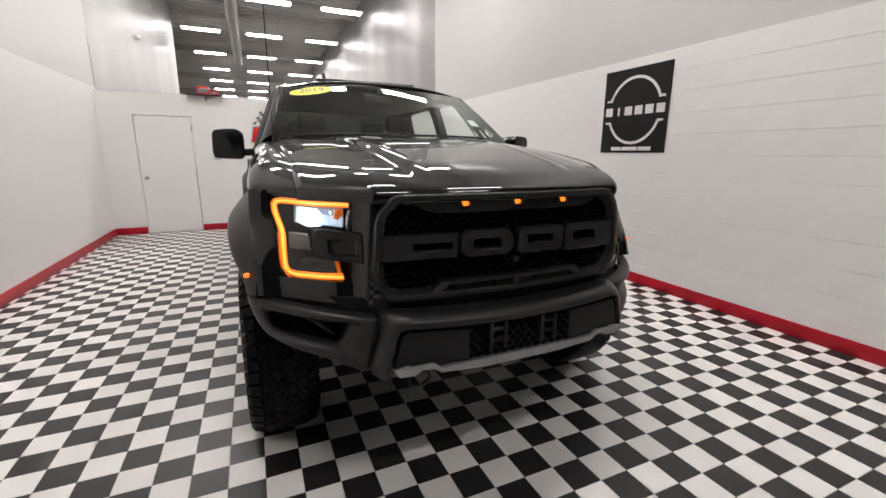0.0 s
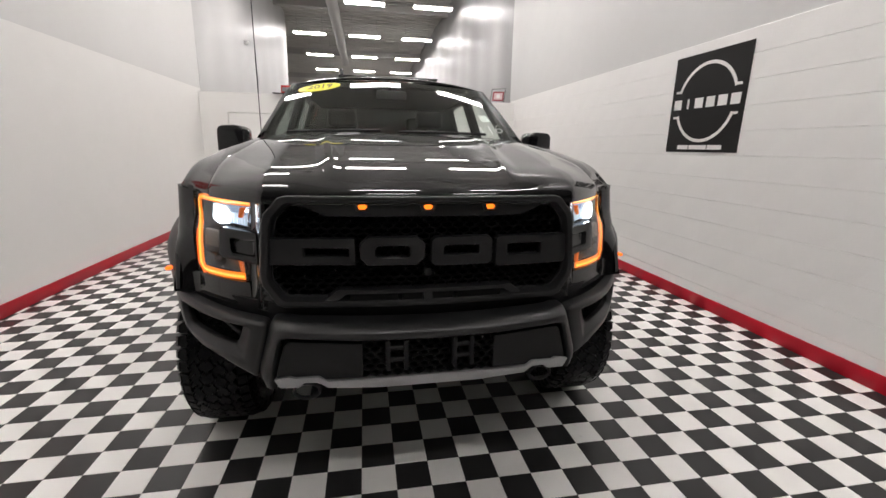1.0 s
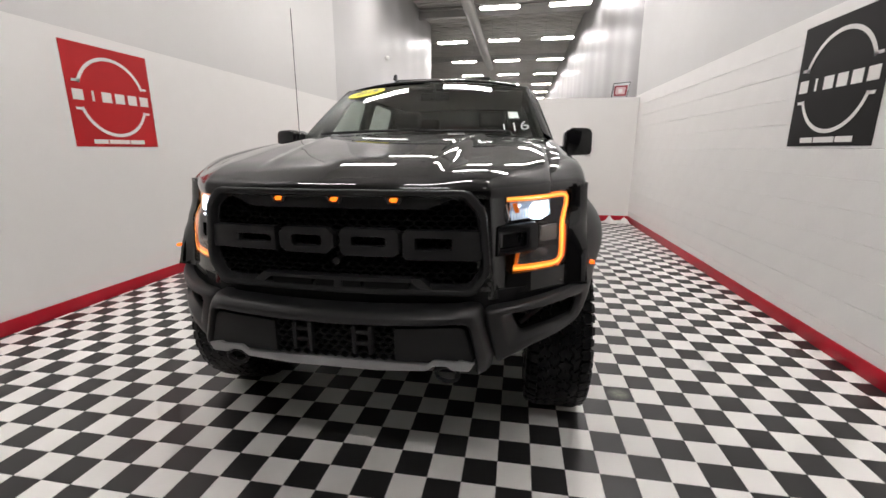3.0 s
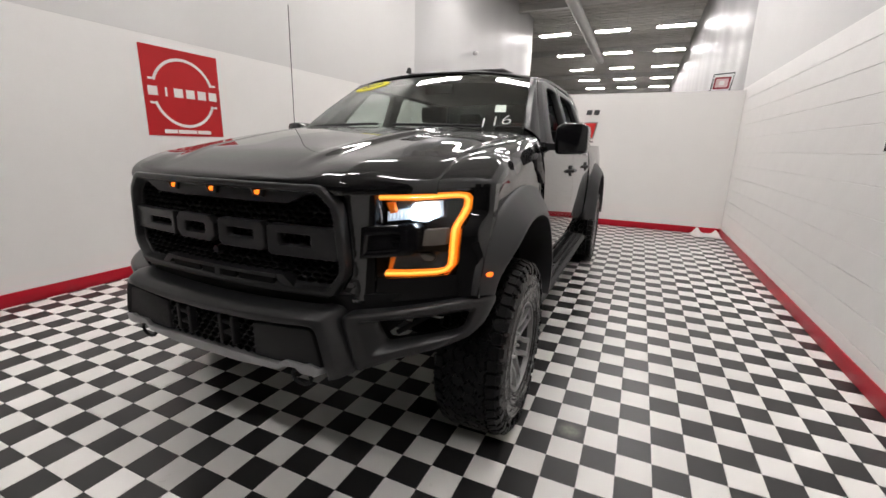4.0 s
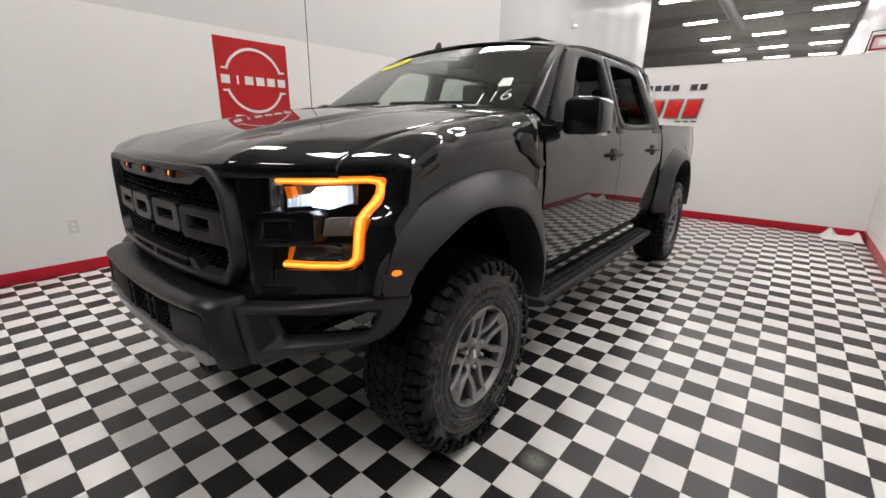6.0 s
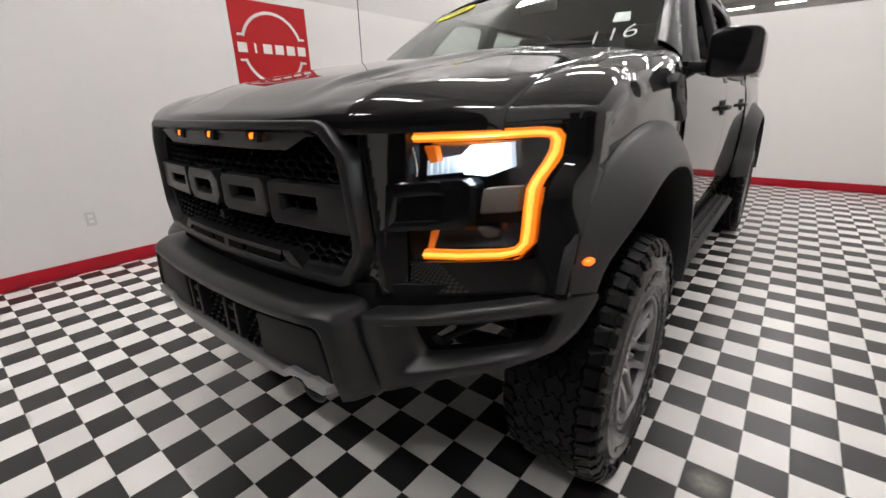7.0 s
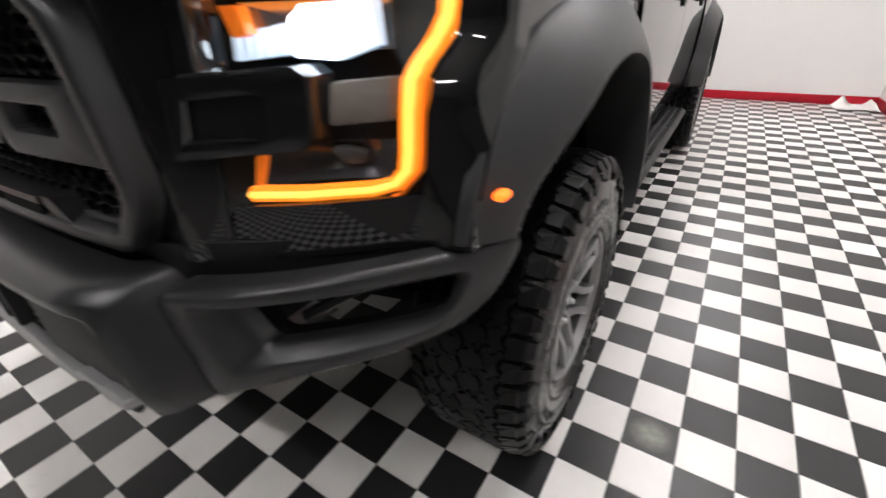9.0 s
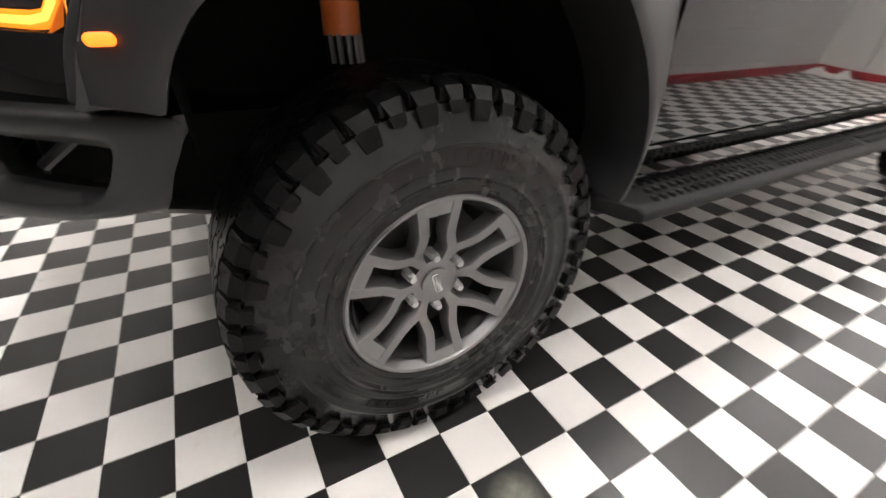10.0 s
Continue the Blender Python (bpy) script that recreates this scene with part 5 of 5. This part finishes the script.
    lathe(bm, [(0.205, -0.12), (0.222, -0.125), (0.222, -0.115), (0.20, -0.10), (0.195, 0.05), (0.205, 0.10), (0.217, 0.130), (0.226, 0.138), (0.228, 0.143), (0.224, 0.147), (0.217, 0.144), (0.213, 0.134), (0.199, 0.10), (0.188, 0.04), (0.19, -0.10)], 64)
    out["rim"] = finish(bm, "rim", M_RIM, 40)
    # dark lining and disc inside the rim, painting the shade behind the spokes
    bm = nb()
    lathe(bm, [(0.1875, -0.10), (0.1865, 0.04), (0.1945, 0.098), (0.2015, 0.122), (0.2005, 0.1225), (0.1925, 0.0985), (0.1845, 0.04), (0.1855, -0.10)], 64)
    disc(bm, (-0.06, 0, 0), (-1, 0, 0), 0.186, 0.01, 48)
    out["barrel"] = finish(bm, "barrel", M_RIM_SHADE, 40)
    bm = nb()
    # twelve arms in six pairs, joined at the rim
    for k in range(6):
        a = 2 * math.pi * k / 6 + radians(18)
        er = Vector((0, math.cos(a), math.sin(a)))
        et = Vector((0, -math.sin(a), math.cos(a)))
        for sd in (-1, 1):
            path = [(0.030, 0.018, 0.098), (0.062, 0.036, 0.103), (0.085, 0.0415, 0.109), (0.112, 0.0345, 0.117), (0.135, 0.0315, 0.124), (0.165, 0.034, 0.131), (0.212, 0.0405, 0.139)]
            rows = []
            for r, t, x in path:
                w = 0.0135 + 0.003 * soft((0.09 - r) / 0.05)
                rows.append([bm.verts.new(er * r + et * (sd * t + q) + Vector((xx, 0, 0))) for q, xx in ((-w, x - 0.005), (-w * 0.78, x), (w * 0.78, x), (w, x - 0.005), (w * 1.2, x - 0.04), (-w * 1.2, x - 0.04))])
            for p, q in zip(rows, rows[1:]):
                for i in range(6):
                    bm.faces.new((p[i], p[(i + 1) % 6], q[(i + 1) % 6], q[i]))
            bm.faces.new(rows[0][::-1])
            bm.faces.new(rows[-1])
        # bridge at the rim
        f = [er * 0.184 - et * 0.036 + Vector((0.1325, 0, 0)), er * 0.184 + et * 0.036 + Vector((0.1325, 0, 0)), er * 0.212 + et * 0.05 + Vector((0.1375, 0, 0)), er * 0.216 + Vector((0.138, 0, 0)), er * 0.212 - et * 0.05 + Vector((0.1375, 0, 0))]
        prism(bm, f, [p - Vector((0.035, 0, 0)) for p in f])
    disc(bm, (0.101, 0, 0), (-1, 0, 0), 0.058, 0.05, 36, 0.07)
    out["spokes"] = finish(bm, "spokes", M_RIM, 30)
    bm = nb()
    disc(bm, (0.108, 0, 0), (-1, 0, 0), 0.036, 0.02, 32)
    out["hub_cap"] = finish(bm, "hub_cap", M_RIM, 30)
    bm = nb()
    box(bm, (0.1085, -0.009, -0.026), (0.1115, 0.009, 0.026), 0.002, 1)
    out["hub_badge"] = finish(bm, "hub_badge", M_CHROME, 30)
    bm = nb()
    disc(bm, (0.120, 0, 0), (-1, 0, 0), 0.0075, 0.012, 12, 0.0105)
    disc(bm, (0.110, 0, 0), (-1, 0, 0), 0.0115, 0.03, 6, 0.013)
    out["lug_nut"] = finish(bm, "lug_nut", M_LUG, 30)
    bm = nb()
    lathe(bm, [(0.03, 0.02), (0.165, 0.02), (0.165, 0.045), (0.03, 0.045)], 40)
    disc(bm, (0.06, 0, 0), (-1, 0, 0), 0.085, 0.06, 30)
    out["brake_disc"] = finish(bm, "brake_disc", M_BRAKE, 30)
    return out


WM = wheel_meshes()


def wheel(x, y, s, steer=0.0, turn=0.0):
    w = new("wheel", WM["tyre"])
    w.parent = truck
    w.matrix_basis = pose(x, y, 0.4395, 0, 0, (0 if s > 0 else 180) + steer) @ pose(0, 0, 0, turn, 0, 0)
    w["label"] = "black all-terrain tyre on a grey alloy wheel"
    for nm in ("tread", "rim", "barrel", "spokes", "hub_cap", "brake_disc"):
        o = new(nm, WM[nm])
        o.parent = w
        if nm == "tread":
            tagged(o, "deep blocky tread of black rubber", kind="stuff")
    hb = new("hub_badge", WM["hub_badge"])
    hb.parent = w
    for k in range(6):
        a = 2 * math.pi * k / 6 + radians(18)
        o = new("lug_nut", WM["lug_nut"])
        o.parent = w
        o.matrix_basis = pose(-0.004, 0.068 * math.cos(a), 0.068 * math.sin(a))
    return w


WHEEL_X = 0.921
for s in (-1, 1):
    wheel(s * WHEEL_X, 0.475, s, turn=15.65)
    wheel(s * WHEEL_X, 4.19, s, turn=20)
# shock absorbers in the front wheel wells
for s in (-1, 1):
    bm = nb()
    tube(bm, [(s * 0.64, 0.43, 0.55), (s * 0.61, 0.43, 1.06)], 0.04, 16)
    shock = part("shock_absorber", bm, M_DARK, truck, "shock absorber with a silver body")
    bm = nb()
    for k in range(5):
        a = radians(-60 + 30 * k)
        tube(bm, [(s * (0.634 + 0.04 * math.cos(a)), 0.43 + 0.04 * math.sin(a), 0.85), (s * (0.621 + 0.04 * math.cos(a)), 0.43 + 0.04 * math.sin(a), 0.91)], 0.006, 6)
    part("shock_rib", bm, M_STEEL, shock)
    bm = nb()
    tube(bm, [(s * 0.6205, 0.43, 0.905), (s * 0.6165, 0.43, 0.975)], 0.0435, 16)
    part("shock_label", bm, M_ORANGE, shock)
    bm = nb()
    tube(bm, [(s * 0.45, 0.49, 0.436), (s * 0.86, 0.49, 0.436)], 0.05, 12)
    tube(bm, [(s * 0.40, 0.30, 0.40), (s * 0.80, 0.45, 0.36)], 0.03, 10)
    part("axle_shaft", bm, M_DARK, truck)
# stickers and writing on the windshield
def on_ws(u, v, d=0.004):
    p = Vector(ws(u, v))
    e = 1e-3
    du = (Vector(ws(u + e, v)) - p) / e
    dv = (Vector(ws(u, v + e)) - p) / e
    n = du.cross(dv).normalized()
    if n.y > 0:
        n = -n
    return p + n * d, du.normalized(), n


def text_mesh(body, size, material, name, parent, m, extrude=0.0005, offset=0.0, shear=0.0):
    cu = bpy.data.curves.new(name, "FONT")
    cu.body, cu.size, cu.extrude, cu.offset, cu.shear = body, size, extrude, offset, shear
    cu.align_x, cu.align_y = "CENTER", "CENTER"
    tmp = bpy.data.objects.new(name, cu)
    scene.collection.objects.link(tmp)
    me = bpy.data.meshes.new_from_object(tmp.evaluated_get(bpy.context.evaluated_depsgraph_get()))
    bpy.data.objects.remove(tmp)
    me.materials.append(material)
    o = new(name, me)
    o.parent = parent
    o.matrix_basis = m
    return o


def ws_frame(u, v, d=0.006, roll=0):
    p, du, n = on_ws(u, v, d)
    up = n.cross(du)
    return Matrix.Translation(p) @ Matrix((du, up, n)).transposed().to_4x4() @ pose(0, 0, 0, 0, 0, roll)


bm = nb()
c = []
for k in range(28):
    a = 2 * math.pi * k / 28
    p, _, n = on_ws(-0.72 + 0.20 * math.cos(a), 0.81 + 0.098 * math.sin(a) + 0.035 * math.cos(a), 0.005)
    c.append(p)
ctr = bm.verts.new(on_ws(-0.72, 0.81, 0.005)[0])
vs = [bm.verts.new(p) for p in c]
for k in range(28):
    bm.faces.new((ctr, vs[k], vs[(k + 1) % 28]))
sticker = part("year_sticker", bm, M_SIGN_YELLOW, windshield, "yellow oval sticker with a year")
text_mesh("2019", 0.092, M_LETTER_DARK, "sticker_text", sticker, ws_frame(-0.72, 0.81, 0.009, 6), shear=0.15)
text_mesh("116", 0.145, M_CHALK, "marker_writing", windshield, ws_frame(0.77, 0.045, 0.006, 18), offset=-0.003, shear=0.28)
bm = nb()
pts = [on_ws(u, v, -0.006)[0] for u, v in ((0.755, 0.22), (0.845, 0.23), (0.835, 0.35), (0.755, 0.34))]
bm.faces.new([bm.verts.new(p) for p in pts])
part("paper_tag", bm, M_PAPER, windshield, "small white paper tag")

# ---- things in the bay ----
# posters: square print with a broken ring, a bar of writing and a smaller bar below
def arc_band(bm, cx, cz, r0, r1, a0, a1, n=40, depth=0.002):
    f = [(cx + r1 * math.cos(radians(a0 + (a1 - a0) * k / n)), cz + r1 * math.sin(radians(a0 + (a1 - a0) * k / n))) for k in range(n + 1)]
    g = [(cx + r0 * math.cos(radians(a0 + (a1 - a0) * k / n)), cz + r0 * math.sin(radians(a0 + (a1 - a0) * k / n))) for k in range(n + 1)]
    vf, vg = [bm.verts.new((x, 0, z)) for x, z in f], [bm.verts.new((x, 0, z)) for x, z in g]
    for k in range(n):
        bm.faces.new((vf[k], vf[k + 1], vg[k + 1], vg[k]))


def poster(name, w, h, material, label, place, rz):
    p = thing(name, label, "poster", place, rz)
    bm = nb()
    box(bm, (-w / 2, 0, 0), (w / 2, 0.004, h), 0.001, 1)
    part("sheet", bm, material, p)
    bm = nb()
    cz, r = h * 0.505, w * 0.40
    arc_band(bm, 0, cz, r - 0.022, r + 0.008, 18, 162)
    arc_band(bm, 0, cz, r - 0.022, r + 0.008, 198, 342)
    for sx in (-1, 1):
        for sz in (-1, 1):
            x0 = r * math.cos(radians(18))
            z0 = cz + sz * r * math.sin(radians(18))
            vs = [bm.verts.new((sx * x, 0, z0 + dz * sz)) for x, dz in ((x0 - 0.022, 0.0), (x0 + 0.055, 0.0), (x0 + 0.05, 0.022), (x0 - 0.022, 0.022))]
            bm.faces.new(vs)
    o = part("ring_mark", bm, M_POSTER_WHITE, p, "white broken ring")
    o.location.y = -0.003
    # the name as plain upright and level bars
    n, x0, cw = 6, -w * 0.47, w * 0.94 / 6
    for k in range(n):
        bm = nb()
        xa = x0 + k * cw + cw * 0.12
        xb = xa + (cw * 0.72 if k != 1 else cw * 0.16)
        if k == 1:
            xa, xb = xa + cw * 0.3, xb + cw * 0.3
        box(bm, (xa, -0.003, cz - 0.046), (xb, -0.001, cz + 0.046))
        o = part("name_bar", bm, M_POSTER_WHITE, p)
    for k, (a, b) in enumerate(((-0.62, -0.30), (-0.27, 0.22), (0.25, 0.62))):
        bm = nb()
        box(bm, (a * w / 2, -0.003, 0.026), (b * w / 2, -0.001, 0.066))
        part("small_print_bar", bm, M_POSTER_WHITE, p)
    return p


poster("red_poster", 0.885, 0.90, M_POSTER_RED, "red square poster with a white broken ring on the white wall", (X_LEFT + 0.005, 1.85, 1.447), 90)
poster("black_poster", 0.885, 0.90, M_POSTER_BLACK, "black square poster with a white broken ring on the block wall", (X_RIGHT - 0.009, 1.79, 1.443), -90)

# wall sign on the back wall: a dark row of bars and a red row of blocks
sign = thing("wall_sign", "dealer sign of dark and red raised shapes on the white wall", "sign", (0.091, Y_BACK, 0.080))
sign.scale = (0.943, 0.943, 0.943)
for k in range(9):
    if k == 6:
        continue
    bm = nb()
    x = -0.70 + k * 0.139
    w = 0.016 if k == 1 else 0.05
    prism(bm, [(x - w, -0.012, 2.055), (x + w, -0.012, 2.055), (x + w + 0.012, -0.012, 2.145), (x - w + 0.012, -0.012, 2.145)], [(x - w, -0.001, 2.055), (x + w, -0.001, 2.055), (x + w + 0.012, -0.001, 2.145), (x - w + 0.012, -0.001, 2.145)])
    part("name_bar", bm, M_LETTER_DARK, sign)
for k in range(6):
    x = -1.17 + k * 0.290
    f = [(x - 0.11, 1.62), (x + 0.095, 1.62), (x + 0.155, 1.90), (x - 0.06, 1.90)]
    g = [(x - 0.128, 1.60), (x + 0.11, 1.60), (x + 0.178, 1.92), (x - 0.072, 1.92)]
    bm = nb()
    prism(bm, [(a, -0.015, b) for a, b in g], [(a, -0.001, b) for a, b in g])
    blk = part("letter_block", bm, M_STEEL, sign)
    bm = nb()
    prism(bm, [(a, -0.035, b) for a, b in f], [(a, -0.016, b) for a, b in f], 0.006)
    part("block_face", bm, M_LETTER_RED, blk, "red block face")
# checkered flag mark above the red row
for r in range(5):
    for c in range(4):
        if (r + c) % 2:
            continue
        x, z = -1.24 + 0.055 * c + 0.03 * r, 1.95 + 0.05 * r + 0.012 * c
        bm = nb()
        f = [(x, z), (x + 0.055, z + 0.012), (x + 0.085, z + 0.062), (x + 0.03, z + 0.05)]
        prism(bm, [(a, -0.006, b) for a, b in f], [(a, -0.001, b) for a, b in f])
        part("flag_square", bm, M_LETTER_DARK, sign)
for k in range(3):
    bm = nb()
    box(bm, (0.06 + k * 0.12, -0.004, 1.535), (0.15 + k * 0.12, -0.001, 1.56))
    part("small_print_bar", bm, M_LETTER_DARK, sign)

# door in the back wall
door = thing("door_1", "closed white flush door in the back wall", "door", (DOOR_X0, Y_BACK, 0), kind="structure")
bm = nb()
box(bm, (0.012, 0.012, 0.006), (DOOR_X1 - DOOR_X0 - 0.012, 0.055, DOOR_H - 0.012), 0.003, 1)
leaf = part("door_leaf", bm, M_WALL, door)
bm = nb()
disc(bm, (0.09, -0.004, 0.97), (0, 1, 0), 0.032, 0.016, 20)
tube(bm, [(0.09, -0.002, 0.97), (0.09, -0.05, 0.97)], 0.011, 8)
tube(bm, [(0.09, -0.05, 0.97), (0.09, -0.075, 0.97)], [0.022, 0.026], 14)
part("door_knob", bm, M_STEEL, leaf, "brushed metal knob")
for z in (0.25, 1.03, 1.82):
    bm = nb()
    tube(bm, [(DOOR_X1 - DOOR_X0 - 0.006, 0.004, z - 0.05), (DOOR_X1 - DOOR_X0 - 0.006, 0.004, z + 0.05)], 0.009, 8)
    part("hinge", bm, M_STEEL, leaf)

# work light standing on the back wall's top
stand = thing("work_light", "red-framed work light on a black tube stand, on the wall top", "work light", (2.375, Y_BACK + 0.06, BACK_H), -12)
bm = nb()
tube(bm, [(-0.15, -0.06, 0.0), (-0.15, 0.05, 0.004), (-0.145, 0.045, 0.03), (-0.118, 0.0, 0.255), (0.165, 0.0, 0.27), (0.128, 0.045, 0.03), (0.125, 0.05, 0.004), (0.125, -0.06, 0.0)], 0.0085, 8)
for v in bm.verts:
    v.co.z += 0.0085
part("tube_stand", bm, M_PLASTIC, stand, "black tube stand with a handle")
red_metal = mat("dark_red_metal", (0.26, 0.012, 0.025), 0.4)
bm = nb()
ring(bm, [(-0.112, -0.03, 0.035), (0.112, -0.03, 0.035), (0.128, -0.03, 0.215), (-0.095, -0.03, 0.215)], [(-0.088, -0.03, 0.058), (0.088, -0.03, 0.058), (0.1, -0.03, 0.192), (-0.075, -0.03, 0.192)],
     [(-0.112, 0.0, 0.035), (0.112, 0.0, 0.035), (0.128, 0.0, 0.215), (-0.095, 0.0, 0.215)], [(-0.088, 0.0, 0.058), (0.088, 0.0, 0.058), (0.1, 0.0, 0.192), (-0.075, 0.0, 0.192)])
part("lamp_frame", bm, red_metal, stand)
bm = nb()
prism(bm, [(-0.089, -0.02, 0.057), (0.089, -0.02, 0.057), (0.101, -0.02, 0.193), (-0.076, -0.02, 0.193)], [(-0.089, -0.004, 0.057), (0.089, -0.004, 0.057), (0.101, -0.004, 0.193), (-0.076, -0.004, 0.193)])
panel_ = part("lamp_panel", bm, mat("pale_diffuser", (0.66, 0.50, 0.50), 0.4), stand, "pale diffuser panel")
bm = nb()
box(bm, (-0.03, -0.023, 0.09), (0.04, -0.0205, 0.16), 0.002, 1)
part("led_plate", bm, M_PAPER, panel_)

# red boxes on a thin shelf on the wall top
shelf = thing("shelf", "thin black metal shelf resting on the wall top", "shelf", (-1.80, Y_BACK + 0.06, BACK_H))
bm = nb()
box(bm, (-0.28, -0.16, 0.0), (0.28, 0.10, 0.014), 0.003, 1)
part("shelf_plate", bm, M_PLASTIC, shelf)
bm = nb()
prism(bm, [(-0.008, -0.062, -0.09), (-0.008, -0.062, 0.0), (-0.008, -0.15, 0.0)], [(0.008, -0.062, -0.09), (0.008, -0.062, 0.0), (0.008, -0.15, 0.0)])
part("bracket", bm, M_PLASTIC, shelf)
for k, (x, w, h) in enumerate(((-1.84, 0.2, 0.15), (-1.66, 0.12, 0.085))):
    bx = thing("red_box", "small red plastic box on a thin shelf", "box", (x, Y_BACK + 0.07, BACK_H + 0.014), group="red boxes")
    bm = nb()
    box(bm, (-w / 2, -0.05, 0), (w / 2, 0.05, h), 0.012, 2)
    body = part("body", bm, M_LETTER_RED, bx)
    bm = nb()
    box(bm, (-w / 2 + 0.02, -0.056, h * 0.25), (w / 2 - 0.02, -0.051, h * 0.75), 0.002, 1)
    part("face_plate", bm, M_STEEL, body)

# outlets on the left wall
def outlet(y, z):
    o = thing("wall_outlet", "white double power outlet on the white wall", "outlet", (X_LEFT, y, z), group="outlets")
    bm = nb()
    box(bm, (0, -0.037, -0.06), (0.006, 0.037, 0.06), 0.002, 1)
    pl = part("plate", bm, M_TRIM_WHITE, o)
    for dz in (-0.022, 0.022):
        bm = nb()
        box(bm, (0.006, -0.016, dz - 0.014), (0.009, 0.016, dz + 0.014), 0.001, 1)
        part("socket", bm, M_PAPER, pl)
    return o


outlet(-0.10, 0.45)
# small camera high on the left wall
wc = thing("wall_camera", "small white dome camera on the glossy wall", "camera", (X_LEFT, 10.8, 4.0))
bm = nb()
disc(bm, (0.06, 0, 0), (-1, 0, 0), 0.06, 0.1, 20)
part("base", bm, M_TRIM_WHITE, wc)
bm = nb()
bmesh.ops.create_icosphere(bm, subdivisions=2, radius=0.055, matrix=Matrix.Translation((0.08, 0, 0)))
part("dome", bm, M_PAPER, wc)
# crumpled white sheet in the back corner
paper = thing("paper_sheet", "crumpled white paper sheet lying in the corner", "paper", (2.47, Y_BACK - 0.24, 0.0), 3)
bm = nb()
grid(bm, lambda u, v: (0.21 * u, 0.20 * v + 0.03 * u * v,
                       (0.5 + 0.5 * v) * (0.105 * math.exp(-((u + 0.55 - 0.1 * v) / 0.26) ** 2) + 0.07 * math.exp(-((u - 0.95) / 0.22) ** 2)) + 0.018 * noise.noise(Vector((u * 2.3, v * 2.7, 0.4)))),
     lin(-1, 1, 18), lin(-1, 1, 10), (0, 0, 0.003))
lowest = min(v.co.z for v in bm.verts)
for v in bm.verts:
    v.co.z -= lowest - 0.001
part("sheet", bm, M_PAPER, paper, smooth=20)

# ---- pieces of the setting ----
# floor tiles: those in a stretch before and beside the truck are single objects
bm = nb()
h = TILE / 2 - 0.0006
box(bm, (-h, -h, -0.004), (h, h, 0.0), 0.0008, 1)
bmesh.ops.delete(bm, geom=[f for f in bm.faces if f.calc_center_median().z < -0.0035], context="FACES")
me_white = finish(bm, "tile", M_WHITE_TILE, 0)
me_black = me_white.copy()
me_black.materials.clear()
me_black.materials.append(M_BLACK_TILE)
me_stained = me_black.copy()
me_stained.materials.clear()
me_stained.materials.append(M_STAINED_TILE)
i0, i1 = math.floor(X_LEFT / TILE), math.ceil(X_RIGHT / TILE)
j0, j1 = -56, math.ceil(Y_BACK / TILE)
rest = {0: [], 1: []}
count = 0
for i in range(i0, i1):
    for j in range(j0, j1):
        cx, cy = (i + 0.5) * TILE, (j + 0.5) * TILE
        near = -8 <= i <= 9 and -8 <= j <= 7
        if near and count < 300:
            count += 1
            t = new("tile", me_stained if (i, j) == (7, 3) else me_black if (i + j) % 2 == 0 else me_white)
            t.parent = floor
            t.location = (cx, cy, 0)
        else:
            rest[(i + j) % 2].append((cx, cy))
for odd, places in rest.items():
    verts, faces = [], []
    for cx, cy in places:
        x0, x1, y0, y1 = max(cx - h, X_LEFT), min(cx + h, X_RIGHT), cy - h, min(cy + h, Y_BACK)
        n = len(verts)
        b = 0.0008
        verts += [(x0, y0, -0.004), (x1, y0, -0.004), (x1, y1, -0.004), (x0, y1, -0.004), (x0 + b, y0 + b, 0), (x1 - b, y0 + b, 0), (x1 - b, y1 - b, 0), (x0 + b, y1 - b, 0)]
        faces += [(n + 4, n + 5, n + 6, n + 7)] + [(n + k, n + (k + 1) % 4, n + 4 + (k + 1) % 4, n + 4 + k) for k in range(4)]
    me = bpy.data.meshes.new("tiles")
    me.from_pydata(verts, [], faces)
    me.materials.append(M_WHITE_TILE if odd else M_BLACK_TILE)
    o = new("white_tiles" if odd else "black_tiles", me)
    o.parent = floor
    tagged(o, kind="stuff")

# blocks of the right wall
BL, BH = 0.405, 0.203
bm = nb()
f = [(-0.006, -BH / 2 + 0.0015), (0.0012, -BH / 2 + 0.0015), (0.0036, -BH / 2 + 0.0042), (0.0036, BH / 2 - 0.0042), (0.0012, BH / 2 - 0.0015), (-0.006, BH / 2 - 0.0015)]
prism(bm, [(-x, -BL / 2 + 0.0002, z) for x, z in f], [(-x, BL / 2 - 0.0002, z) for x, z in f])
me_block = finish(bm, "block", M_BLOCK, 0)
verts, faces = [], []
single = 0
for r in range(12):
    for c in range(-20, 20):
        y = (c + (0.5 if r % 2 else 0)) * BL
        z = (r + 0.5) * BH
        if not (Y_FRONT_R + BL / 2 < y < Y_BACK - BL / 2):
            continue
        if -2.0 < y < 6.6 and single < 300:
            single += 1
            b = new("block", me_block)
            b.parent = wall_right
            b.location = (X_RIGHT, y, z)
        else:
            n = len(verts)
            for v in me_block.vertices:
                verts.append((v.co.x + X_RIGHT, v.co.y + y, v.co.z + z))
            faces += [tuple(n + q for q in p.vertices) for p in me_block.polygons]
me = bpy.data.meshes.new("far_blocks")
me.from_pydata(verts, [], faces)
me.materials.append(M_BLOCK)
o = new("far_blocks", me)
o.parent = wall_right
tagged(o, kind="stuff")
